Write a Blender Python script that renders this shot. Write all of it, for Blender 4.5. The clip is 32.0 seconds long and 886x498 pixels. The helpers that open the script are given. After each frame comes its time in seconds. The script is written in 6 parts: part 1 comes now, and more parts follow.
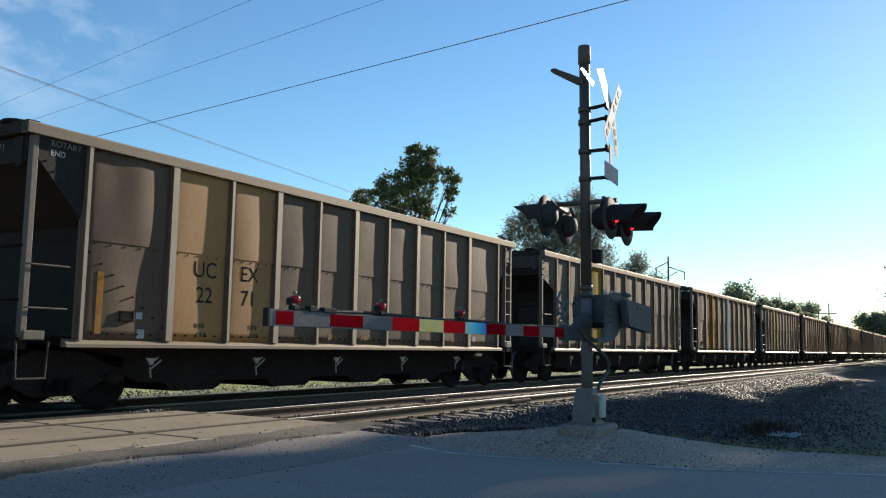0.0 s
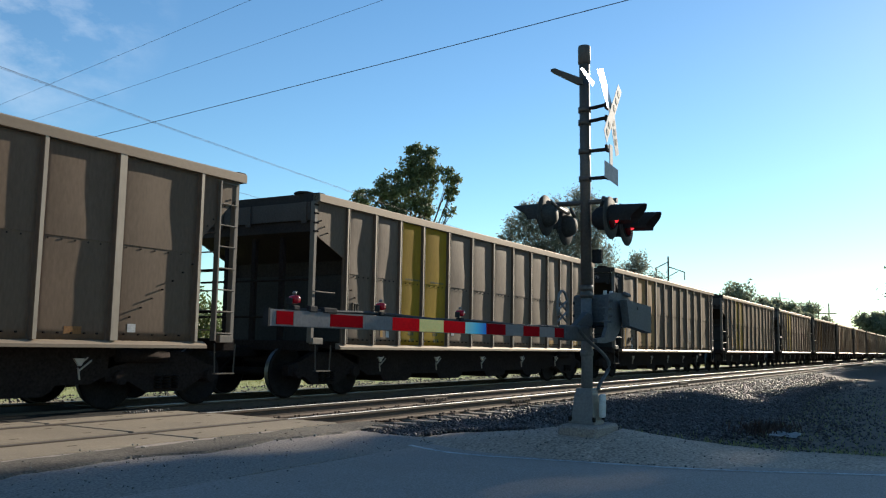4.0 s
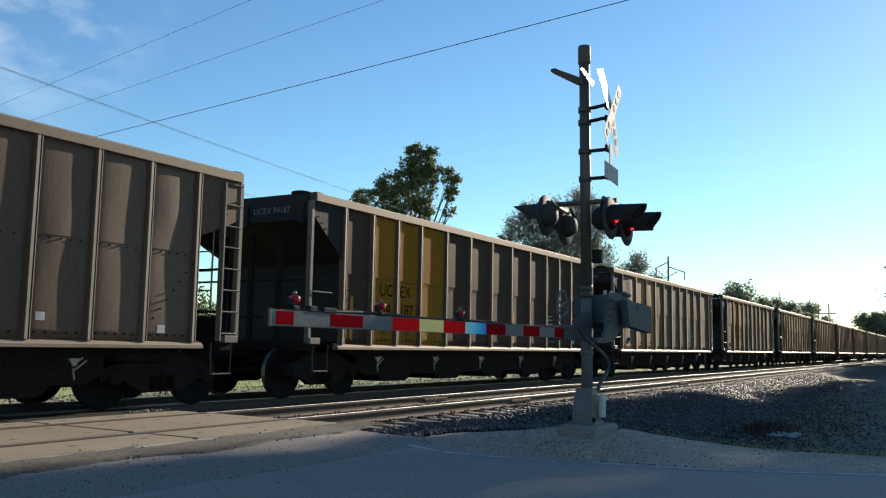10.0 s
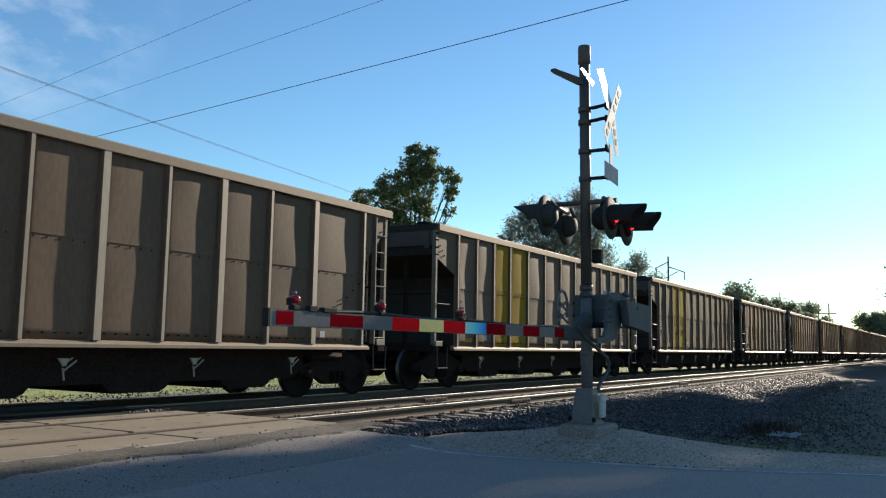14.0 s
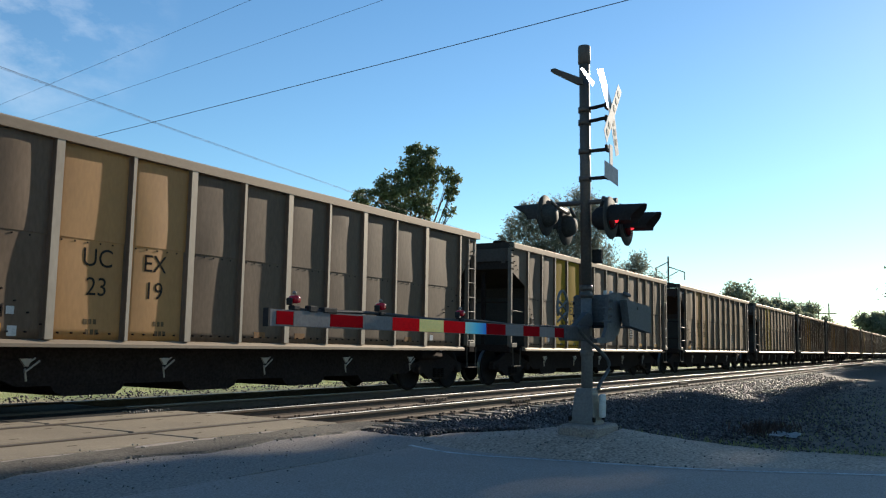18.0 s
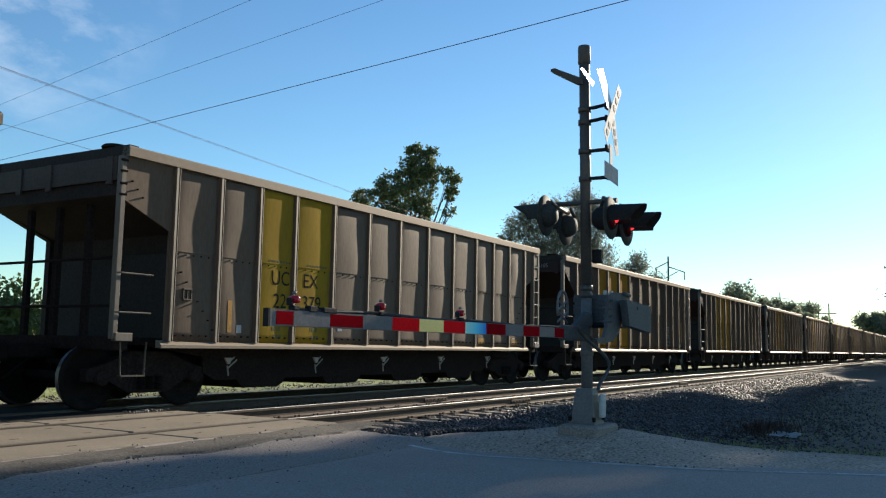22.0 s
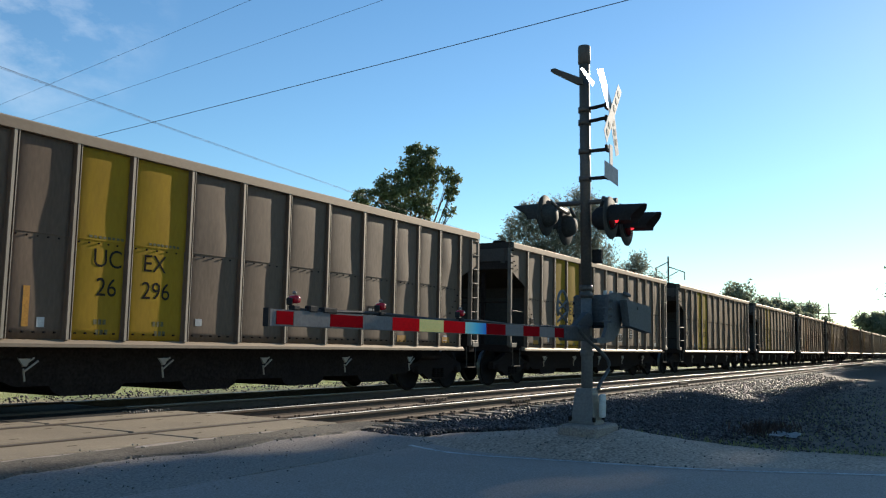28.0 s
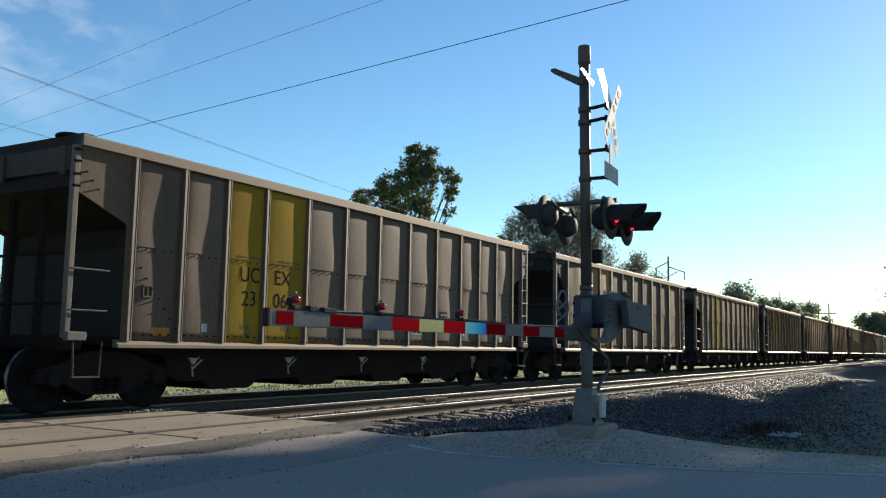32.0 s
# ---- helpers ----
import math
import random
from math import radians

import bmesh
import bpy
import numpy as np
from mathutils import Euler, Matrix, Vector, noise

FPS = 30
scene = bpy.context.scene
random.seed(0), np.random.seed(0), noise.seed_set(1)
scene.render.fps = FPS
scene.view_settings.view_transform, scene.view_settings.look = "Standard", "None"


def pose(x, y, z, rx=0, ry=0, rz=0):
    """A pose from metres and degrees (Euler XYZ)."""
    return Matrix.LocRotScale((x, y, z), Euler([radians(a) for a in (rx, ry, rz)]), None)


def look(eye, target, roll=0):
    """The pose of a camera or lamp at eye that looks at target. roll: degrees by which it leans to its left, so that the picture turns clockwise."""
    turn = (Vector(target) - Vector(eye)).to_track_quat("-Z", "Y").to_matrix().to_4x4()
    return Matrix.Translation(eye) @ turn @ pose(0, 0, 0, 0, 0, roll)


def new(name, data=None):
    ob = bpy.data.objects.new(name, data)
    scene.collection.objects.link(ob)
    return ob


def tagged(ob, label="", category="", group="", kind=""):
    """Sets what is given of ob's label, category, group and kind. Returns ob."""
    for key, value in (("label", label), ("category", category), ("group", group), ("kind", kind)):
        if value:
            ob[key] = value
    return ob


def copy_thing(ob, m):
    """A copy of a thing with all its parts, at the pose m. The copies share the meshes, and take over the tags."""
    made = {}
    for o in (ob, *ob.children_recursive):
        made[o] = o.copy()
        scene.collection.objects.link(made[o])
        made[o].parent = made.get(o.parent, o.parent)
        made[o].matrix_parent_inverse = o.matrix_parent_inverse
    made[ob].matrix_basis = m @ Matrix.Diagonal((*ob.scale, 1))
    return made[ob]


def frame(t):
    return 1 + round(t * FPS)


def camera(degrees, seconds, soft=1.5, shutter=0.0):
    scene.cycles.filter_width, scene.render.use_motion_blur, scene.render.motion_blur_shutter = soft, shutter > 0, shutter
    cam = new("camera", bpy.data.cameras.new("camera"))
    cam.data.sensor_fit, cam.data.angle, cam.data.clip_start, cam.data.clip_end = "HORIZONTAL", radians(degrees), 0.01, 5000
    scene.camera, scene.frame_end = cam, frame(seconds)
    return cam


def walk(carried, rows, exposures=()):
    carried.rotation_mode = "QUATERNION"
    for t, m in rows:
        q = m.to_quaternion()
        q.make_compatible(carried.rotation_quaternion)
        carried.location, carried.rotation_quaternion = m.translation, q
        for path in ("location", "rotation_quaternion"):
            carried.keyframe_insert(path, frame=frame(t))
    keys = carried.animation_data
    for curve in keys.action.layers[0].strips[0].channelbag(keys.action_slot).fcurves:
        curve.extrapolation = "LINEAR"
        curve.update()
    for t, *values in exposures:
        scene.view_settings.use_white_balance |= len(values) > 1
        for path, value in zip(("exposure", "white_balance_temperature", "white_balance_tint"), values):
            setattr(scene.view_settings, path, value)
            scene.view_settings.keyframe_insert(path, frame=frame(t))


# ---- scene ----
# One camera on a low stand at the roadside; it does not move.
cam = camera(54.36, 32.0, soft=1.2)
EYE = (0.0, 0.0, 1.004)
YAW, PITCH, ROLL = radians(30.777), radians(6.397), 0.974
AIM = (EYE[0] + math.cos(YAW) * math.cos(PITCH), EYE[1] + math.sin(YAW) * math.cos(PITCH), EYE[2] + math.sin(PITCH))
walk(cam, [(0.0, look(EYE, AIM, ROLL)), (32.0, look(EYE, AIM, ROLL))], [(0.0, 1.0), (32.0, 1.0)])

# ---- light ----
SUN_AZ, SUN_EL = -6.5, 19.0      # degrees from +x (towards -y) and above the horizon
world = bpy.data.worlds.new("sky")
scene.world = world
world.use_nodes = True
wn, wl = world.node_tree.nodes, world.node_tree.links
bg = wn["Background"]
sky = wn.new("ShaderNodeTexSky")
sky.sky_type = "NISHITA"
sky.sun_disc = False
sky.sun_elevation = radians(SUN_EL)
sky.sun_rotation = radians(90 - SUN_AZ)
sky.air_density, sky.dust_density, sky.ozone_density = 1.0, 0.065, 1.6
bg.inputs["Strength"].default_value = 0.081
# thin wisps of cloud high over the train
tc = wn.new("ShaderNodeTexCoord")
mp = wn.new("ShaderNodeMapping")
mp.inputs["Scale"].default_value = (3.0, 7.0, 9.0)
mp.inputs["Rotation"].default_value = (0.3, 0.5, 0.4)
cn = wn.new("ShaderNodeTexNoise")
cn.inputs["Scale"].default_value, cn.inputs["Detail"].default_value, cn.inputs["Roughness"].default_value = 1.3, 9, 0.62
cr = wn.new("ShaderNodeValToRGB")
cr.color_ramp.elements[0].position, cr.color_ramp.elements[1].position = 0.50, 0.90
cm = wn.new("ShaderNodeMix")
cm.data_type = "RGBA"
cm.inputs[7].default_value = (7.5, 7.8, 8.2, 1)
wl.new(tc.outputs["Generated"], mp.inputs["Vector"])
wl.new(mp.outputs["Vector"], cn.inputs["Vector"])
wl.new(cn.outputs["Fac"], cr.inputs["Fac"])
# the wisps gather in one part of the sky, high beyond the train
aimv = wn.new("ShaderNodeVectorMath")
aimv.operation = "DOT_PRODUCT"
aimv.inputs[1].default_value = Vector((0.475, 0.802, 0.362)).normalized()
wl.new(tc.outputs["Generated"], aimv.inputs[0])
near = wn.new("ShaderNodeMapRange")
near.inputs[1].default_value, near.inputs[2].default_value = 0.984, 1.006
wl.new(aimv.outputs["Value"], near.inputs[0])
cmul = wn.new("ShaderNodeMath")
cmul.operation = "MULTIPLY"
wl.new(cr.outputs["Color"], cmul.inputs[0])
wl.new(near.outputs[0], cmul.inputs[1])
wl.new(cmul.outputs[0], cm.inputs[0])
hue = wn.new("ShaderNodeHueSaturation")
hue.inputs["Saturation"].default_value = 1.22
wl.new(sky.outputs["Color"], hue.inputs["Color"])
tint = wn.new("ShaderNodeMix")
tint.data_type, tint.blend_type = "RGBA", "MULTIPLY"
tint.inputs[0].default_value = 1.0
# paler and bluer haze towards the horizon
lift, low, high = wn.new("ShaderNodeSeparateXYZ"), wn.new("ShaderNodeMapRange"), wn.new("ShaderNodeMix")
wl.new(tc.outputs["Generated"], lift.inputs[0])
wl.new(lift.outputs["Z"], low.inputs[0])
low.inputs[1].default_value, low.inputs[2].default_value = 0.02, 0.32
high.data_type = "RGBA"
high.inputs[6].default_value = (0.70, 0.92, 0.985, 1)
high.inputs[7].default_value = (0.87, 0.945, 0.98, 1)
wl.new(low.outputs[0], high.inputs[0])
wl.new(high.outputs[2], tint.inputs[7])
wl.new(hue.outputs["Color"], tint.inputs[6])
wl.new(tint.outputs[2], cm.inputs[6])
wl.new(cm.outputs[2], bg.inputs["Color"])

sun = new("sun", bpy.data.lights.new("sun", "SUN"))
sun.data.energy, sun.data.angle, sun.data.color = 5.0, radians(0.5), (1.0, 0.885, 0.72)
sa, se = radians(SUN_AZ), radians(SUN_EL)
SUN_DIR = Vector((math.cos(sa) * math.cos(se), math.sin(sa) * math.cos(se), math.sin(se)))
sun.matrix_world = look(SUN_DIR * 60, (0, 0, 0))


# ---- materials ----
def mat(name, base, rough=0.8, metal=0.0, var=0.35, scale=3.0, grain=40.0, bump=0.2, second=None, second_amount=0.5, obvar=0.0, spec=0.4, stretch=(1, 1, 1), island=0.0):
    """A surface with broad stains, fine grain and relief in metres; second: a colour that the stains turn to."""
    m = bpy.data.materials.new(name)
    m.use_nodes = True
    n, l = m.node_tree.nodes, m.node_tree.links
    p = n["Principled BSDF"]
    p.inputs["Roughness"].default_value, p.inputs["Metallic"].default_value = rough, metal
    p.inputs["Specular IOR Level"].default_value = spec
    t = n.new("ShaderNodeTexCoord")
    mpn = n.new("ShaderNodeMapping")
    mpn.inputs["Scale"].default_value = stretch
    l.new(t.outputs["Object"], mpn.inputs["Vector"])
    vec = mpn.outputs["Vector"]
    info = n.new("ShaderNodeObjectInfo")
    off = n.new("ShaderNodeVectorMath")
    off.operation = "MULTIPLY_ADD"
    off.inputs[1].default_value = (37.0, 37.0, 37.0)
    cmb = n.new("ShaderNodeCombineXYZ")
    for k in range(3):
        l.new(info.outputs["Random"], cmb.inputs[k])
    l.new(cmb.outputs[0], off.inputs[0])
    l.new(vec, off.inputs[2])
    vec = off.outputs[0]
    big = n.new("ShaderNodeTexNoise")
    big.inputs["Scale"].default_value, big.inputs["Detail"].default_value, big.inputs["Roughness"].default_value = scale, 6, 0.62
    fine = n.new("ShaderNodeTexNoise")
    fine.inputs["Scale"].default_value, fine.inputs["Detail"].default_value = grain, 4
    l.new(vec, big.inputs["Vector"])
    l.new(vec, fine.inputs["Vector"])
    ramp = n.new("ShaderNodeValToRGB")
    ramp.color_ramp.elements[0].position, ramp.color_ramp.elements[1].position = 0.36, 0.68
    l.new(big.outputs["Fac"], ramp.inputs["Fac"])
    mix = n.new("ShaderNodeMix")
    mix.data_type = "RGBA"
    sec = second or tuple(c * (1 - var) for c in base)
    mix.inputs[6].default_value = (*base, 1)
    mix.inputs[7].default_value = (*[base[i] + (sec[i] - base[i]) * (second_amount if second else 1) for i in range(3)], 1)
    l.new(ramp.outputs["Color"], mix.inputs[0])
    hsv = n.new("ShaderNodeHueSaturation")
    l.new(mix.outputs[2], hsv.inputs["Color"])
    mr = n.new("ShaderNodeMapRange")
    mr.inputs[1].default_value, mr.inputs[2].default_value = 0.3, 0.7
    mr.inputs[3].default_value, mr.inputs[4].default_value = 1 - var * 0.6, 1 + var * 0.6
    l.new(fine.outputs["Fac"], mr.inputs[0])
    val = mr.outputs[0]
    if obvar or island:
        add = n.new("ShaderNodeMath")
        add.operation = "MULTIPLY_ADD"
        src = info.outputs["Random"]
        if island:
            src = n.new("ShaderNodeNewGeometry").outputs["Random Per Island"]
        l.new(src, add.inputs[0])
        add.inputs[1].default_value = obvar or island
        add.inputs[2].default_value = 1 - (obvar or island) / 2
        mul = n.new("ShaderNodeMath")
        mul.operation = "MULTIPLY"
        l.new(add.outputs[0], mul.inputs[0])
        l.new(val, mul.inputs[1])
        val = mul.outputs[0]
    l.new(val, hsv.inputs["Value"])
    l.new(hsv.outputs[0], p.inputs["Base Color"])
    if bump:
        b = n.new("ShaderNodeBump")
        b.inputs["Strength"].default_value, b.inputs["Distance"].default_value = bump, 0.02
        l.new(fine.outputs["Fac"], b.inputs["Height"])
        l.new(b.outputs[0], p.inputs["Normal"])
    return m


def glow(name, colour, strength):
    m = mat(name, colour, 0.2, 0, 0.05, bump=0)
    p = m.node_tree.nodes["Principled BSDF"]
    p.inputs["Emission Color"].default_value = (*colour, 1)
    p.inputs["Emission Strength"].default_value = strength
    return m


M_ALU = mat("dusty_aluminium", (0.118, 0.080, 0.057), 0.58, 0.0, 0.22, 1.7, 22, 0.02, second=(0.082, 0.055, 0.037), obvar=0.22, stretch=(1, 1, 0.35), spec=0.18)
M_ALU_DULL = mat("dull_aluminium", (0.128, 0.089, 0.066), 0.58, 0.0, 0.22, 1.7, 22, 0.02, second=(0.078, 0.053, 0.039), obvar=0.25, stretch=(1, 1, 0.3), spec=0.18)
M_ALU_DARK = mat("brown_weathered_aluminium", (0.066, 0.038, 0.027), 0.65, 0.05, 0.16, 1.7, 22, 0.02, second=(0.046, 0.027, 0.020), obvar=0.2, stretch=(1, 1, 0.3), spec=0.12)
M_ALU_RIB = mat("rib_aluminium", (0.33, 0.285, 0.235), 0.5, 0.1, 0.12, 1.5, 22, 0.02, second=(0.12, 0.094, 0.072), stretch=(1, 1, 0.3), spec=0.6)
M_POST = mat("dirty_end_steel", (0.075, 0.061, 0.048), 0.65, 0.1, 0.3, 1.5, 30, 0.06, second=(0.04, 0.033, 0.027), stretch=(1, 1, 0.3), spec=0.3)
# paler copy of the end steel, with sunlight put into its colour
M_POSTLIT = mat("sunlit_end_steel", (0.155, 0.130, 0.104), 0.65, 0.1, 0.25, 1.5, 30, 0.05, second=(0.085, 0.071, 0.056), stretch=(1, 1, 0.3), spec=0.4)
M_BULK = mat("grey_bulkhead", (0.036, 0.035, 0.034), 0.8, 0, 0.3, 1.1, 25, 0.05, second=(0.022, 0.021, 0.020), spec=0.15)
M_ENDBAND = mat("grimy_end_band", (0.075, 0.062, 0.052), 0.75, 0, 0.3, 1.5, 30, 0.06, second=(0.045, 0.037, 0.032), spec=0.2)
M_TAN = mat("tan_paint", (0.37, 0.185, 0.060), 0.6, 0, 0.12, 1.3, 22, 0.02, second=(0.25, 0.125, 0.045), stretch=(1, 1, 0.35), spec=0.3)
M_YELLOW = mat("faded_yellow_paint", (0.32, 0.198, 0.018), 0.85, 0, 0.12, 1.3, 22, 0.02, second=(0.21, 0.12, 0.028), stretch=(1, 1, 0.35), spec=0.08)
M_BRIGHT = mat("yellow_paint", (0.36, 0.228, 0.018), 0.85, 0, 0.12, 1.3, 22, 0.02, second=(0.25, 0.150, 0.026), stretch=(1, 1, 0.35), spec=0.08)
M_ORANGE = mat("orange_paint", (0.32, 0.143, 0.014), 0.8, 0, 0.12, 1.3, 22, 0.02, second=(0.22, 0.098, 0.016), stretch=(1, 1, 0.35), spec=0.08)
M_RUSTY = mat("rusty_panel", (0.34, 0.165, 0.035), 0.8, 0, 0.15, 2.2, 25, 0.05, second=(0.40, 0.30, 0.17), stretch=(1, 1, 0.4), spec=0.3)
M_SILVER = mat("bare_aluminium", (0.75, 0.75, 0.74), 0.4, 0.3, 0.1, 2, 30, 0.05)
M_BLACK = mat("black_paint", (0.020, 0.017, 0.016), 0.7, 0, 0.4, 1.5, 25, 0.1, second=(0.032, 0.026, 0.021), spec=0.2)
M_BROWN = mat("brown_end_paint", (0.034, 0.020, 0.017), 0.7, 0, 0.3, 1.5, 25, 0.1, second=(0.018, 0.013, 0.011), spec=0.2)
M_END = mat("grimy_dark_end", (0.034, 0.027, 0.024), 0.8, 0, 0.4, 1.5, 25, 0.1, second=(0.015, 0.013, 0.012), spec=0.15)
M_UNDER = mat("grimy_black_steel", (0.022, 0.017, 0.016), 0.9, 0, 0.5, 2, 25, 0.1, second=(0.032, 0.025, 0.022), spec=0.04)
M_WHEEL = mat("worn_wheel_steel", (0.020, 0.0165, 0.0155), 0.85, 0, 0.4, 4, 30, 0.1, spec=0.05)
M_TREAD = mat("polished_tread", (0.20, 0.20, 0.20), 0.45, 0.9, 0.1, 6, 60, 0.02)
M_RAILHEAD = mat("polished_rail_head", (0.26, 0.25, 0.24), 0.42, 1.0, 0.1, 8, 80, 0.02, stretch=(0.1, 1, 1))
M_RAIL = mat("rusty_rail_web", (0.105, 0.07, 0.047), 0.85, 0.1, 0.3, 3, 30, 0.2, second=(0.065, 0.045, 0.034), stretch=(0.3, 1, 1))
# rail heads in the crossing: the dark train's reflection put into the colour
M_RAILDULL = mat("reflection_dark_rail_head", (0.085, 0.068, 0.055), 0.7, 0.1, 0.3, 8, 60, 0.05, stretch=(0.1, 1, 1), spec=0.2)
M_TIE = mat("weathered_tie", (0.19, 0.155, 0.125), 0.9, 0, 0.4, 3, 25, 0.4, second=(0.13, 0.105, 0.083), stretch=(4, 0.5, 1), obvar=0.4)
M_CONCRETE = mat("crossing_concrete", (0.225, 0.187, 0.137), 0.88, 0, 0.3, 1.2, 60, 0.3, second=(0.145, 0.122, 0.094), obvar=0.12, spec=0.2)
M_BALLAST = mat("ballast_stone", (0.051, 0.040, 0.036), 0.55, 0, 0.3, 6, 40, 0.3, island=1.15, spec=0.35)
M_GRAVEL = mat("pale_gravel", (0.19, 0.172, 0.15), 0.9, 0, 0.3, 6, 40, 0.2, island=1.2, spec=0.2)
M_MASTGREY = mat("mast_paint", (0.155, 0.150, 0.145), 0.55, 0.0, 0.3, 3, 40, 0.08, second=(0.10, 0.095, 0.088))
# darker copy of the mast for its upper part, shade in the colour
M_MAST_SHADED = mat("shaded_mast_brown", (0.085, 0.074, 0.065), 0.5, 0.1, 0.3, 3, 40, 0.08, second=(0.055, 0.047, 0.041))
M_CASTGREY = mat("casting_grey", (0.084, 0.088, 0.092), 0.7, 0.05, 0.35, 4, 40, 0.12, second=(0.056, 0.058, 0.060), spec=0.25)
M_DARKMETAL = mat("signal_black", (0.026, 0.025, 0.025), 0.7, 0, 0.3, 4, 40, 0.05, spec=0.12)
# signal black greyed as by glare, the haze painted into the base colour
M_HOOD = mat("hazed_signal_black", (0.048, 0.050, 0.046), 0.75, 0, 0.35, 4, 40, 0.05, second=(0.032, 0.033, 0.031), spec=0.15)
M_RED = mat("reflective_red", (0.27, 0.006, 0.010), 0.8, 0, 0.12, 5, 60, 0.03, spec=0.0)
# M_RED where sun falls on the arm, brightened in the base colour
M_RED_SUNLIT = mat("sunlit_red", (0.90, 0.014, 0.018), 0.8, 0, 0.1, 5, 60, 0.03, spec=0.0)
M_WHITE = mat("reflective_white", (0.18, 0.172, 0.17), 0.8, 0, 0.2, 5, 60, 0.03, spec=0.05, second=(0.13, 0.123, 0.12))
M_SIGN = mat("sign_white", (0.50, 0.50, 0.49), 0.7, 0.0, 0.25, 9, 60, 0.02, spec=0.15)
M_SILLGREY = mat("sill_steel", (0.175, 0.143, 0.113), 0.6, 0.1, 0.12, 1.5, 22, 0.02, second=(0.13, 0.10, 0.074), stretch=(0.6, 1, 1), spec=0.6)
M_DECAL = mat("amber_reflector", (0.46, 0.215, 0.03), 0.6, 0, 0.3, 4, 40, 0, spec=0.2)
M_DECALRED = mat("faded_red_reflector", (0.26, 0.085, 0.05), 0.6, 0, 0.3, 4, 40, 0, spec=0.2)
M_GREYBAR = mat("grey_lettering", (0.22, 0.21, 0.20), 0.8, 0, 0.3, 6, 40, 0)
M_FAINT = mat("faded_ink", (0.13, 0.085, 0.045), 0.8, 0, 0.3, 6, 40, 0, spec=0.1)
M_BLUEBAR = mat("faded_blue_ink", (0.14, 0.125, 0.065), 0.8, 0, 0.3, 6, 40, 0, spec=0.1)
M_CABLE = mat("cable_black", (0.02, 0.02, 0.022), 0.7, 0, 0.2, 5, 40, 0)
M_WOODPOLE = mat("pole_wood", (0.12, 0.09, 0.065), 0.9, 0, 0.4, 2, 20, 0.3, stretch=(1, 1, 0.1))
M_BARK = mat("bark", (0.13, 0.10, 0.075), 0.95, 0, 0.4, 4, 20, 0.5, stretch=(1, 1, 0.3))
M_INK = mat("black_lettering", (0.042, 0.040, 0.036), 0.95, 0, 0.3, 6, 40, 0, spec=0.08)
M_SMALLINK = mat("worn_white_lettering", (0.34, 0.325, 0.30), 0.8, 0, 0.3, 6, 40, 0, spec=0.1)
M_SMEAR = mat("worn_orange_sheeting", (0.23, 0.105, 0.035), 0.7, 0, 0.4, 9, 60, 0, second=(0.12, 0.075, 0.045), spec=0.15)
M_CHALK = mat("white_lettering", (0.60, 0.58, 0.54), 0.7, 0, 0.3, 6, 40, 0)

# dust makes the side sheets shine at a flat angle
for m, w in ((M_ALU, 0.10), (M_ALU_DULL, 0.10), (M_ALU_DARK, 0.04), (M_SILLGREY, 0.10), (M_ALU_RIB, 0.15)):
    p = m.node_tree.nodes["Principled BSDF"]
    p.inputs["Sheen Weight"].default_value, p.inputs["Sheen Roughness"].default_value = w, 0.45
    p.inputs["Sheen Tint"].default_value = (1.0, 0.80, 0.52, 1)
    p.inputs["Specular Tint"].default_value = (1.0, 0.80, 0.58, 1)


# ---- building blocks ----
def box(bm, x0, x1, y0, y1, z0, z1, bev=0.0):
    vs = [bm.verts.new((x, y, z)) for x in (x0, x1) for y in (y0, y1) for z in (z0, z1)]
    fs = [bm.faces.new([vs[i] for i in f]) for f in ((0, 1, 3, 2), (4, 6, 7, 5), (0, 4, 5, 1), (2, 3, 7, 6), (0, 2, 6, 4), (1, 5, 7, 3))]
    if bev:
        es = list({e for f in fs for e in f.edges})
        bmesh.ops.bevel(bm, geom=es, offset=bev, segments=1, affect="EDGES", profile=0.7)


def prism(bm, pts, axis, a, b):
    """A plate or beam: the outline pts in the two other axes, from a to b along axis (0, 1 or 2)."""
    def at(p, w):
        v = list(p)
        v.insert(axis, w)
        return bm.verts.new(v)
    lo, hi = [at(p, a) for p in pts], [at(p, b) for p in pts]
    bm.faces.new(lo[::-1])
    bm.faces.new(hi)
    for i in range(len(pts)):
        j = (i + 1) % len(pts)
        bm.faces.new((lo[i], lo[j], hi[j], hi[i]))


def rod(bm, p, q, r, r2=None, seg=8, caps=True):
    p, q = Vector(p), Vector(q)
    d = q - p
    u = d.orthogonal().normalized()
    v = d.normalized().cross(u)
    rings = []
    for c, rad in ((p, r), (q, r if r2 is None else r2)):
        rings.append([bm.verts.new(c + rad * (math.cos(2 * math.pi * k / seg) * u + math.sin(2 * math.pi * k / seg) * v)) for k in range(seg)])
    for k in range(seg):
        f = bm.faces.new((rings[0][k], rings[0][(k + 1) % seg], rings[1][(k + 1) % seg], rings[1][k]))
        f.smooth = seg > 6
    if caps:
        bm.faces.new(rings[0][::-1])
        bm.faces.new(rings[1])


